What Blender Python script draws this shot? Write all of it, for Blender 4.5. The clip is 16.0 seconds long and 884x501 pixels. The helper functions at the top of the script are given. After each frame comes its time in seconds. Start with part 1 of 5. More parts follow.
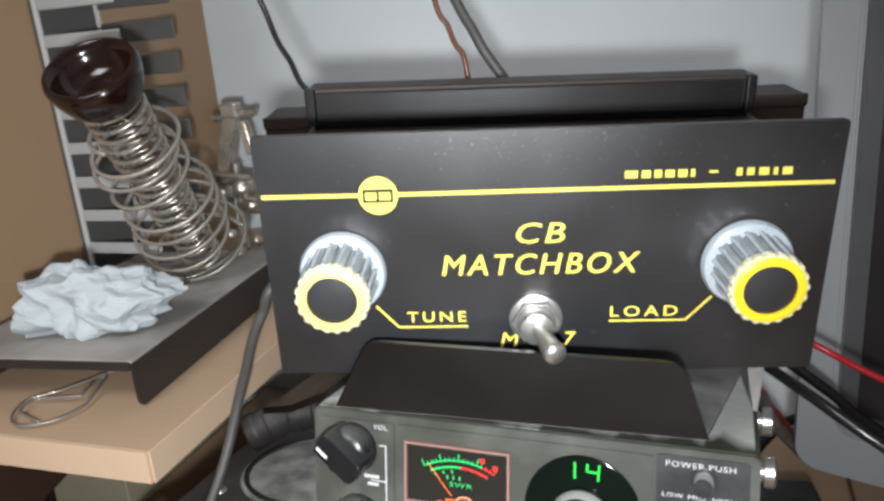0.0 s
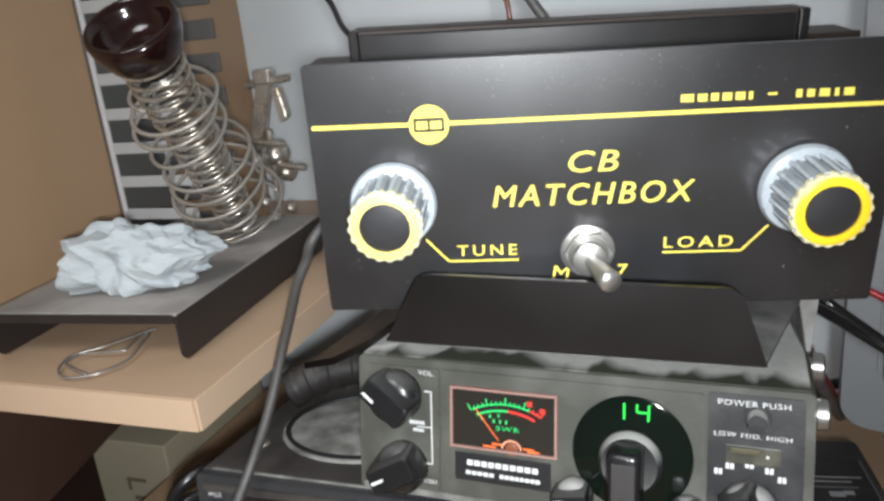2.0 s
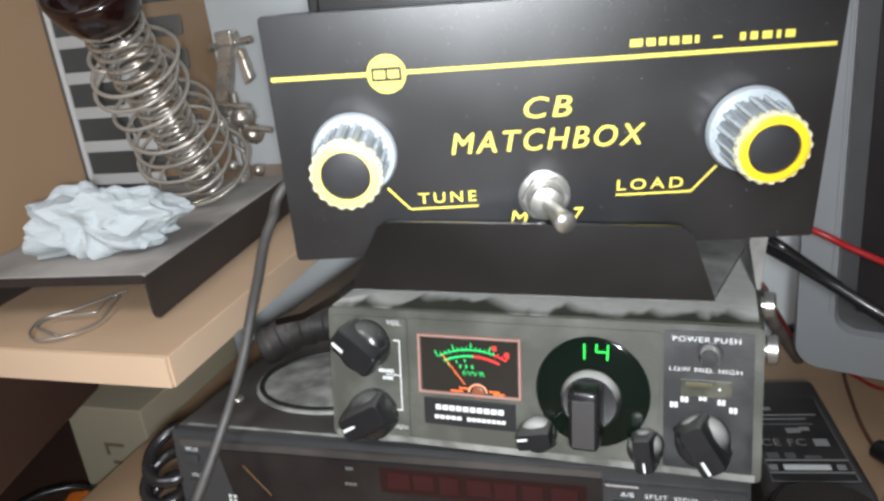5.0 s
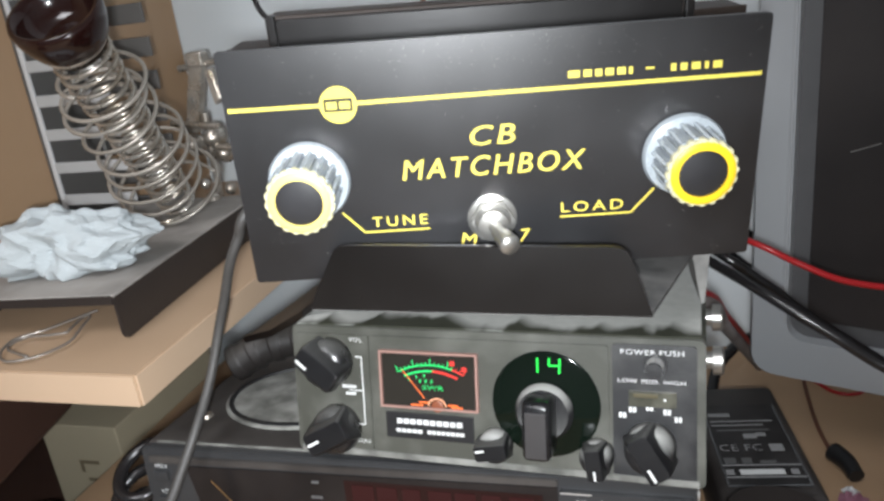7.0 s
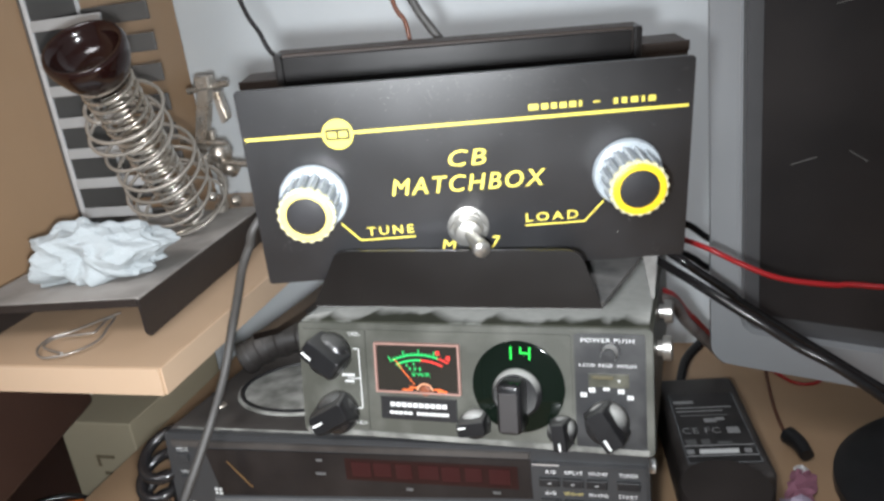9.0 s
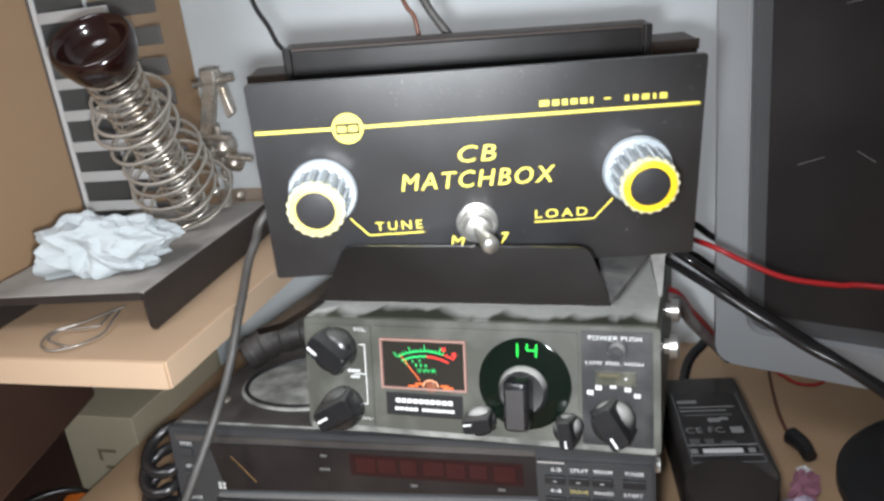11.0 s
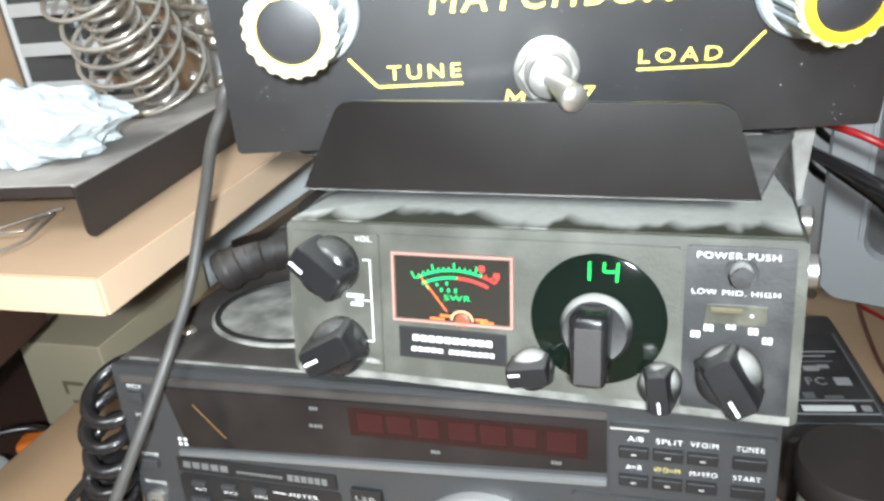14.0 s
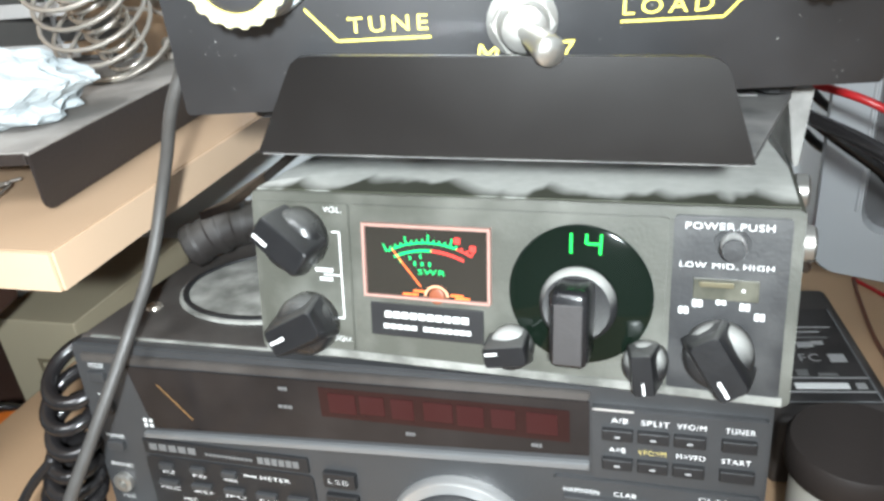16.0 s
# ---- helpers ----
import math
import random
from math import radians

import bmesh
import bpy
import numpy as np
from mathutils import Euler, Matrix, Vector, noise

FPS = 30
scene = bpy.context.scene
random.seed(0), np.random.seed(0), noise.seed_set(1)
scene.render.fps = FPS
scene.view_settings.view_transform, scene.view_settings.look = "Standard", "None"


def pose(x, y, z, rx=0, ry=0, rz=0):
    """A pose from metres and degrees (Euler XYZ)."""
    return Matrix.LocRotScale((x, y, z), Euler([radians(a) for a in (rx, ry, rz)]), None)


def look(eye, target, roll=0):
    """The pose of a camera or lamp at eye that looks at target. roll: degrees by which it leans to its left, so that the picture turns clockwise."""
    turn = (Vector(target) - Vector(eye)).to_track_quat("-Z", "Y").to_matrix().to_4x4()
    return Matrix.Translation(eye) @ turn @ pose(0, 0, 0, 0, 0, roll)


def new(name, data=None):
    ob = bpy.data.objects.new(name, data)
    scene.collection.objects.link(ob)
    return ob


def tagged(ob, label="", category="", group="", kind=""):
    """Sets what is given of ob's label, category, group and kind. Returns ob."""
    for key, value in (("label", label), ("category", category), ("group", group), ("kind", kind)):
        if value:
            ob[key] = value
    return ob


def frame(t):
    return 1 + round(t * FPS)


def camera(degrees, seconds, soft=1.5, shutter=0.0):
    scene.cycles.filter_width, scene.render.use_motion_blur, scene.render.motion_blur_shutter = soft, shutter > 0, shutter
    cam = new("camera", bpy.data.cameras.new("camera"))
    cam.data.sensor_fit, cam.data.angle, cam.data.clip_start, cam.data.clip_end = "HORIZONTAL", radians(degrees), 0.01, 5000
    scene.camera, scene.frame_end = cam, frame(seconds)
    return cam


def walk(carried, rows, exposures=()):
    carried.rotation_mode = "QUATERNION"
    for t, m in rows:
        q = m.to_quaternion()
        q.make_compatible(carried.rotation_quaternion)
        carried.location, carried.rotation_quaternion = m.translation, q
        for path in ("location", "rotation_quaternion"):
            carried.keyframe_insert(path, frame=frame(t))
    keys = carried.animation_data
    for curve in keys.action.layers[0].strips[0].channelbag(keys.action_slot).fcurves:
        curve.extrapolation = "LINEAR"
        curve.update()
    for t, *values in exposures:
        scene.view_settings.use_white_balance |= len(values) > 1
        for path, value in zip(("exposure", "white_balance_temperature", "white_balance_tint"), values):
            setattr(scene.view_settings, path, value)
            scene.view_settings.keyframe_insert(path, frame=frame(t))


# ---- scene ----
cam = camera(61.43, 16.0, soft=2.8)
PATH = [
    (0, (0.0933, 0.0849, 1.0420), (-0.5206, 1.8989, 0.4651), -4.83),
    (0.5, (0.0893, 0.0804, 1.0333), (-0.5534, 1.8849, 0.4585), -4.72),
    (1, (0.0868, 0.0814, 1.0296), (-0.5658, 1.8824, 0.4549), -4.88),
    (1.5, (0.0845, 0.0780, 1.0290), (-0.5680, 1.8770, 0.4477), -4.57),
    (2, (0.0847, 0.0783, 1.0256), (-0.5830, 1.8672, 0.4305), -5.78),
    (2.5, (0.0883, 0.0793, 1.0242), (-0.5655, 1.8719, 0.4251), -6.15),
    (3, (0.0890, 0.0761, 1.0208), (-0.5521, 1.8459, 0.3450), -6.59),
    (3.5, (0.0880, 0.0736, 1.0224), (-0.5512, 1.8477, 0.3560), -6.83),
    (4, (0.0882, 0.0738, 1.0212), (-0.5235, 1.8532, 0.3435), -6.20),
    (6.5, (0.0984, 0.0674, 1.0237), (-0.4898, 1.8519, 0.3384), -7.44),
    (7, (0.1032, 0.0665, 1.0276), (-0.4577, 1.8661, 0.3591), -6.96),
    (7.5, (0.1138, 0.0540, 1.0350), (-0.4105, 1.8718, 0.3864), -7.12),
    (8, (0.1224, 0.0378, 1.0379), (-0.4207, 1.8493, 0.3872), -8.33),
    (8.5, (0.1223, 0.0281, 1.0418), (-0.4159, 1.8397, 0.3873), -7.78),
    (9, (0.1199, 0.0271, 1.0412), (-0.4289, 1.8359, 0.3878), -7.40),
    (9.5, (0.1169, 0.0278, 1.0406), (-0.4318, 1.8380, 0.3911), -6.98),
    (10, (0.1159, 0.0286, 1.0405), (-0.4380, 1.8360, 0.3872), -7.05),
    (12.5, (0.1172, 0.0226, 1.0395), (-0.4218, 1.8307, 0.3759), -6.27),
    (13, (0.1071, 0.0342, 1.0249), (-0.4652, 1.7946, 0.2676), -6.57),
    (13.5, (0.0870, 0.0771, 1.0023), (-0.4829, 1.8071, 0.1762), -6.05),
    (14, (0.0804, 0.1085, 0.9925), (-0.4948, 1.8374, 0.1679), -6.25),
    (14.5, (0.0812, 0.1217, 0.9845), (-0.5054, 1.8332, 0.1321), -6.81),
    (15, (0.0821, 0.1213, 0.9833), (-0.4909, 1.8320, 0.1202), -6.65),
    (15.5, (0.0832, 0.1211, 0.9836), (-0.4911, 1.8292, 0.1162), -6.72),
    (16, (0.0825, 0.1224, 0.9847), (-0.4775, 1.8259, 0.0989), -6.23),
]
EXPOSURES = [(0, -0.12, 6480, 10), (2, -0.16, 6500, 10), (4, 0.01, 6450, 10), (7, -0.03, 6450, 10), (10, 0.2, 6450, 10), (12.5, 0.18, 6400, 10), (13, 0.25, 6430, 9),
             (13.5, 0.66, 6350, 7), (14, 0.98, 6280, 5), (15.5, 1.04, 6280, 5), (16, 0.97, 6280, 5)]
walk(cam, [(t, look(eye, target, roll)) for t, eye, target, roll in PATH], EXPOSURES)

# ---- light: a small torch beside the camera, an added overhead fill and the dim room ----
DESK, WALL, SIDE, SHELF = 0.735, 0.627, -0.274, 0.888
world = bpy.data.worlds.new("room_dusk")
scene.world = world
world.use_nodes = True
world.node_tree.nodes["Background"].inputs[0].default_value = (0.9, 0.95, 1.0, 1)
world.node_tree.nodes["Background"].inputs[1].default_value = 0.02


def lamp(name, kind, energy, place, size, colour, target=None):
    data = bpy.data.lights.new(name, kind)
    data.energy, data.color = energy, colour
    if kind == "AREA":
        data.size = size
    else:
        data.shadow_soft_size = size
    ob = new(name, data)
    ob.matrix_world = look(place, target) if target else Matrix.Translation(place)
    return ob


torch = lamp("torch_light", "SPOT", 8.6, (0.104, 0.044, 1.024), 0.008, (0.925, 0.96, 0.99), (-0.18, 0.5, 0.845))
torch.data.spot_size, torch.data.spot_blend = radians(106), 1.0
# unseen area light, added to lift the dark parts of the room
lamp("overhead_fill_light", "AREA", 18.0, (-0.25, -0.75, 2.35), 0.7, (0.97, 0.97, 1.0), (0, 0.3, 0.8))


# ---- materials ----
def material(name, colour, rough=0.5, metal=0.0, vary=0.15, grain=60.0, bump=0.0, fine=900.0, stretch=None, stain=None, amount=0.0,
             stain_scale=14.0, glow=None, power=0.0, coat=0.0, see=0.0, spec=0.5):
    """Noise at two scales in the colour and the gloss, relief, and stains of a second colour."""
    m = bpy.data.materials.new(name)
    m.use_nodes = True
    n, l = m.node_tree.nodes, m.node_tree.links
    b = n["Principled BSDF"]
    tex = n.new("ShaderNodeTexCoord")
    at = tex.outputs["Object"]
    if stretch:
        mp = n.new("ShaderNodeMapping")
        mp.inputs["Scale"].default_value = stretch
        l.new(at, mp.inputs["Vector"])
        at = mp.outputs["Vector"]

    def noise_tex(scale, detail=4.0):
        t = n.new("ShaderNodeTexNoise")
        t.inputs["Scale"].default_value, t.inputs["Detail"].default_value = scale, detail
        l.new(at, t.inputs["Vector"])
        return t.outputs["Fac"]

    def mixed(fac, a, c):
        x = n.new("ShaderNodeMix")
        x.data_type = "RGBA"
        for s, v in ((x.inputs[0], fac), (x.inputs[6], a), (x.inputs[7], c)):
            if hasattr(v, "is_linked"):
                l.new(v, s)
            else:
                s.default_value = v
        return x.outputs[2]

    big, small = noise_tex(grain), noise_tex(fine, 2.0)
    dark = tuple(v * (1 - vary) for v in colour) + (1,)
    light = tuple(min(1, v * (1 + vary)) for v in colour) + (1,)
    out = mixed(big, dark, light)
    out = mixed(small, out, mixed(0.5, out, tuple(v * (1 - vary) for v in colour) + (1,)))
    if stain:
        r = n.new("ShaderNodeValToRGB")
        r.color_ramp.elements[0].position, r.color_ramp.elements[1].position = 0.5 - amount * 0.35, 0.72 - amount * 0.3
        l.new(noise_tex(stain_scale, 6.0), r.inputs["Fac"])
        out = mixed(r.outputs["Color"], out, tuple(stain) + (1,))
    l.new(out, b.inputs["Base Color"])
    mr = n.new("ShaderNodeMapRange")
    mr.inputs["To Min"].default_value, mr.inputs["To Max"].default_value = max(0.02, rough * 0.8), min(1, rough * 1.2)
    l.new(big, mr.inputs["Value"])
    l.new(mr.outputs["Result"], b.inputs["Roughness"])
    b.inputs["Metallic"].default_value = metal
    b.inputs["Coat Weight"].default_value = coat
    b.inputs["Specular IOR Level"].default_value = spec
    b.inputs["Transmission Weight"].default_value = see
    if glow:
        b.inputs["Emission Color"].default_value = tuple(glow) + (1,)
        b.inputs["Emission Strength"].default_value = power
    if bump:
        bp = n.new("ShaderNodeBump")
        bp.inputs["Strength"].default_value, bp.inputs["Distance"].default_value = bump, 0.0004
        l.new(small, bp.inputs["Height"])
        l.new(bp.outputs["Normal"], b.inputs["Normal"])
    return m


WOOD = material("pale_beech_laminate", (0.46, 0.32, 0.21), 0.42, vary=0.10, grain=9, stretch=(1, 5, 5), bump=0.08, fine=300)
WOOD_EDGE = material("beech_edge_band", (0.58, 0.42, 0.29), 0.45, vary=0.06, grain=20, bump=0.05)
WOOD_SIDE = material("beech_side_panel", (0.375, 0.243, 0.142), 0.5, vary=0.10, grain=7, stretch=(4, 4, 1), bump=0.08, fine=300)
DESK_WOOD = material("desk_laminate", (0.42, 0.278, 0.168), 0.4, vary=0.12, grain=10, stretch=(1, 4, 4), bump=0.06, fine=300)
DARK_BOARD = material("dark_brown_board", (0.065, 0.033, 0.024), 0.5, vary=0.2, bump=0.1)
PLASTER = material("white_painted_wall", (0.70, 0.74, 0.76), 0.85, vary=0.03, grain=6, bump=0.25, fine=160, stain=(0.64, 0.68, 0.70), amount=0.3, stain_scale=5)
GREY_PLASTIC = material("grey_duct_plastic", (0.56, 0.56, 0.56), 0.4, vary=0.06, bump=0.05)
STAND_BLACK = material("dusty_black_sheet", (0.026, 0.020, 0.018), 0.45, vary=0.3, grain=40, bump=0.35, fine=500)
ARM_DUST = material("grey_dust_on_arm", (0.30, 0.295, 0.28), 0.8, vary=0.25, grain=80, bump=0.3, stain=(0.14, 0.135, 0.13), amount=0.3, stain_scale=60)
DUST = material("dust_on_black_sheet", (0.36, 0.335, 0.31), 0.85, vary=0.22, grain=60, bump=0.4, fine=700, stain=(0.20, 0.185, 0.17), amount=0.3, stain_scale=22)
PALE_DUST = material("pale_dust", (0.26, 0.26, 0.24), 0.9, vary=0.35, grain=150, bump=0.5, stain=(0.10, 0.10, 0.09), amount=0.3, stain_scale=70)
DUST_DIM = material("thin_dust", (0.13, 0.125, 0.12), 0.85, vary=0.3, grain=90, bump=0.4, stain=(0.05, 0.05, 0.05), amount=0.3, stain_scale=60)
GRILLE = material("dust_filled_speaker_cloth", (0.040, 0.037, 0.035), 0.85, vary=0.2, grain=90, bump=0.5, fine=1200, stain=(0.027, 0.025, 0.024), amount=0.4, stain_scale=28)
CHROME = material("tarnished_steel", (0.60, 0.57, 0.52), 0.28, 0.72, vary=0.22, grain=120, stain=(0.35, 0.30, 0.24), amount=0.25, stain_scale=50)
DULL_SPRING = material("dull_grey_spring_wire", (0.40, 0.365, 0.32), 0.38, 0.45, vary=0.2, grain=120)
DULL_WIRE = material("dull_solder_wire", (0.34, 0.31, 0.28), 0.35, 0.6, vary=0.25, grain=150)
BRIGHT = material("polished_nickel", (0.74, 0.73, 0.71), 0.3, 0.6, vary=0.08)
BRUSHED = material("brushed_silver_rim", (0.55, 0.55, 0.545), 0.38, 0.75, vary=0.1, grain=80)
NICKEL = material("dull_nickel", (0.52, 0.51, 0.48), 0.34, 0.88, vary=0.12, grain=200)
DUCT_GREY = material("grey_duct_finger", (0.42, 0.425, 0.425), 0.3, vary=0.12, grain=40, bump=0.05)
# the duct's own plastic, darkened to paint the shade inside it
DUCT_SHADE = material("shaded_duct_plastic", (0.10, 0.095, 0.09), 0.6, vary=0.2)
BAKELITE = material("dark_brown_bakelite", (0.014, 0.0048, 0.004), 0.14, vary=0.3, coat=0.2)
PAPER = material("white_tissue_paper", (0.44, 0.48, 0.495), 0.9, vary=0.07, grain=40, bump=0.5, fine=500)
PANEL_BLACK = material("satin_black_panel", (0.0095, 0.0095, 0.0105), 0.33, vary=0.3, grain=30, bump=0.03, fine=1400, stain=(0.017, 0.017, 0.0185), amount=0.25, stain_scale=25, spec=0.95)
GLOSS_BLACK = material("dusty_glossy_black_sheet", (0.0060, 0.0049, 0.0044), 0.31, vary=0.35, grain=14, bump=0.03, stain=(0.010, 0.0088, 0.0083), amount=0.25, stain_scale=18, spec=0.42)
BROWN_BLACK = material("brown_black_paint", (0.030, 0.020, 0.015), 0.5, vary=0.25, bump=0.3)
YELLOW = material("yellow_print", (0.80, 0.66, 0.10), 0.6, vary=0.06)
RING_YELLOW = material("yellow_knob_ring", (0.85, 0.56, 0.02), 0.4, vary=0.06)
RING_PALE = material("worn_yellow_knob_ring", (0.85, 0.68, 0.18), 0.4, vary=0.12, grain=150)
KNOB_CLEAR = material("frosted_grey_plastic", (0.36, 0.40, 0.43), 0.28, vary=0.2, grain=200, coat=0.4)
KNOB_FLUTED = material("clouded_grey_plastic", (0.23, 0.255, 0.275), 0.3, vary=0.25, grain=200, coat=0.3)
WORN_RIM = material("worn_pale_rim", (0.58, 0.55, 0.36), 0.4, vary=0.25, grain=220)
FLAT_BLACK = material("black_gloss_plastic", (0.010, 0.009, 0.009), 0.3, vary=0.25, grain=30, bump=0.05)
CAP_BLACK = material("worn_black_cap", (0.020, 0.020, 0.022), 0.42, vary=0.2, grain=120, bump=0.05)
KNOB_BLACK = material("black_knob_plastic", (0.010, 0.010, 0.011), 0.28, vary=0.2, bump=0.1)
OLIVE = material("dusty_olive_grey_face", (0.060, 0.061, 0.050), 0.55, vary=0.14, grain=60, bump=0.3, fine=900, stain=(0.115, 0.115, 0.10), amount=0.15, stain_scale=40)
OLIVE_CASE = material("dark_olive_case", (0.042, 0.044, 0.030), 0.42, vary=0.2, bump=0.2)
CHARCOAL = material("charcoal_radio_face", (0.039, 0.040, 0.042), 0.42, vary=0.18, grain=50, bump=0.25, fine=900)
FIELD = material("dark_grey_control_field", (0.019, 0.0195, 0.021), 0.45, vary=0.2, grain=60, bump=0.2, stain=(0.05, 0.05, 0.05), amount=0.15, stain_scale=50)
TRIM = material("grey_trim", (0.20, 0.205, 0.21), 0.24, 0.4, vary=0.12)
FAINT_INK = material("faint_print", (0.13, 0.13, 0.13), 0.6, vary=0.2)
CHARCOAL_TOP = material("charcoal_radio_case", (0.034, 0.030, 0.028), 0.5, vary=0.2, grain=40, bump=0.35, stain=(0.062, 0.056, 0.052), amount=0.3, stain_scale=30)
BLACK = material("matt_black_plastic", (0.012, 0.012, 0.013), 0.5, vary=0.2, bump=0.2)
RUBBER = material("black_cable_rubber", (0.013, 0.012, 0.0125), 0.24, vary=0.25, grain=80, bump=0.15)
GREY_CORD = material("dusty_grey_cable", (0.060, 0.057, 0.054), 0.5, vary=0.2, grain=150, bump=0.3)
LEAD = material("grey_red_lead", (0.30, 0.27, 0.26), 0.45, vary=0.15, grain=120, stain=(0.16, 0.13, 0.12), amount=0.2, stain_scale=40)
WINDOW = material("smoked_display_window", (0.015, 0.0128, 0.0125), 0.14, vary=0.25, grain=40, spec=0.3, stain=(0.022, 0.019, 0.0185), amount=0.3, stain_scale=30)
DIAL = material("green_black_dial_window", (0.004, 0.0075, 0.005), 0.08, vary=0.2, grain=40, spec=0.35)
WHITE_INK = material("white_print", (0.72, 0.73, 0.72), 0.6, vary=0.06)
GREY_INK = material("worn_grey_print", (0.30, 0.30, 0.30), 0.6, vary=0.15)
GOLD_INK = material("gold_print", (0.55, 0.46, 0.16), 0.6, vary=0.1)
GREEN_GLOW = material("green_lit_print", (0.0, 0.25, 0.05), 0.5, glow=(0.03, 0.9, 0.22), power=0.9)
DIGIT_GLOW = material("green_lit_digit", (0.0, 0.3, 0.02), 0.5, glow=(0.02, 1.0, 0.10), power=0.9)
RED_GLOW = material("red_lit_print", (0.3, 0.01, 0.01), 0.5, glow=(1.0, 0.06, 0.04), power=1.0)
ORANGE_GLOW = material("orange_lit_lens", (0.5, 0.08, 0.02), 0.4, glow=(1.0, 0.22, 0.05), power=1.0)
PINK_FRAME = material("red_lit_meter_rim", (0.32, 0.20, 0.17), 0.35, glow=(1.0, 0.35, 0.28), power=0.07)
AMBER = material("amber_lit_dome", (0.16, 0.05, 0.025), 0.45, glow=(1.0, 0.28, 0.10), power=0.12)
PIVOT_GLOW = material("pale_orange_lit_arch", (0.5, 0.25, 0.15), 0.4, glow=(1.0, 0.42, 0.22), power=0.55)
RED_FIELD = material("dark_red_field", (0.016, 0.0085, 0.008), 0.14, glow=(0.8, 0.01, 0.02), power=0.009, spec=0.3)
METER_FACE = material("meter_face", (0.026, 0.023, 0.019), 0.15, spec=0.3)
RED_DIGIT = material("dim_red_digit", (0.016, 0.006, 0.006), 0.5, glow=(0.8, 0.01, 0.01), power=0.027, spec=0.3)
SILVER = material("silver_grey_bezel", (0.37, 0.385, 0.40), 0.38, 0.15, vary=0.05, grain=30, bump=0.08)
SCRATCH = material("pale_scratch", (0.16, 0.155, 0.15), 0.5, vary=0.3, grain=300)
FRAME_GREY = material("grey_inner_frame", (0.085, 0.085, 0.088), 0.4, vary=0.15)
SCREEN = material("dark_screen", (0.036, 0.031, 0.030), 0.42, spec=0.3, vary=0.2, grain=12, stain=(0.018, 0.016, 0.016), amount=0.4, stain_scale=9)
RED_WIRE = material("red_wire", (0.36, 0.011, 0.014), 0.35, vary=0.15)
BROWN_WIRE = material("brown_wire", (0.12, 0.042, 0.022), 0.4, vary=0.15)
CREAM = material("cream_jar_plastic", (0.40, 0.395, 0.36), 0.45, vary=0.1, stain=(0.35, 0.31, 0.25), amount=0.25)
LID = material("dark_brown_lid_plastic", (0.027, 0.022, 0.020), 0.55, vary=0.2, bump=0.15, spec=0.25)
CARD = material("khaki_cardboard", (0.40, 0.35, 0.245), 0.8, vary=0.1, grain=25, bump=0.2)
CARD_INK = material("faded_box_print", (0.16, 0.13, 0.08), 0.8, vary=0.1)
PINK = material("pink_plastic", (0.30, 0.13, 0.18), 0.45, vary=0.15)
LILAC = material("lilac_paper", (0.42, 0.36, 0.46), 0.6, vary=0.12)
ORANGE = material("orange_plastic", (0.70, 0.17, 0.02), 0.4, vary=0.1)
WHITE_PLASTIC = material("white_plastic", (0.62, 0.62, 0.62), 0.4, vary=0.06)
GREY_PAINT = material("light_grey_paint", (0.27, 0.265, 0.255), 0.6, vary=0.12, grain=60, bump=0.2)
SWITCH_GREY = material("dusty_olive_plastic", (0.050, 0.050, 0.037), 0.3, vary=0.35, grain=220, stain=(0.10, 0.097, 0.075), amount=0.3, stain_scale=130)
BRICK = material("dusty_black_adapter_plastic", (0.034, 0.029, 0.027), 0.5, vary=0.2, grain=60, bump=0.2, stain=(0.055, 0.049, 0.046), amount=0.2, stain_scale=30)
BRICK_LABEL = material("adapter_label", (0.016, 0.0145, 0.0145), 0.45, vary=0.25, grain=60, stain=(0.030, 0.027, 0.027), amount=0.3, stain_scale=40)
DULL_BRASS = material("dull_brass", (0.11, 0.095, 0.055), 0.45, 0.4, vary=0.2)
COPPER = material("copper_print", (0.42, 0.25, 0.10), 0.4, 0.6)


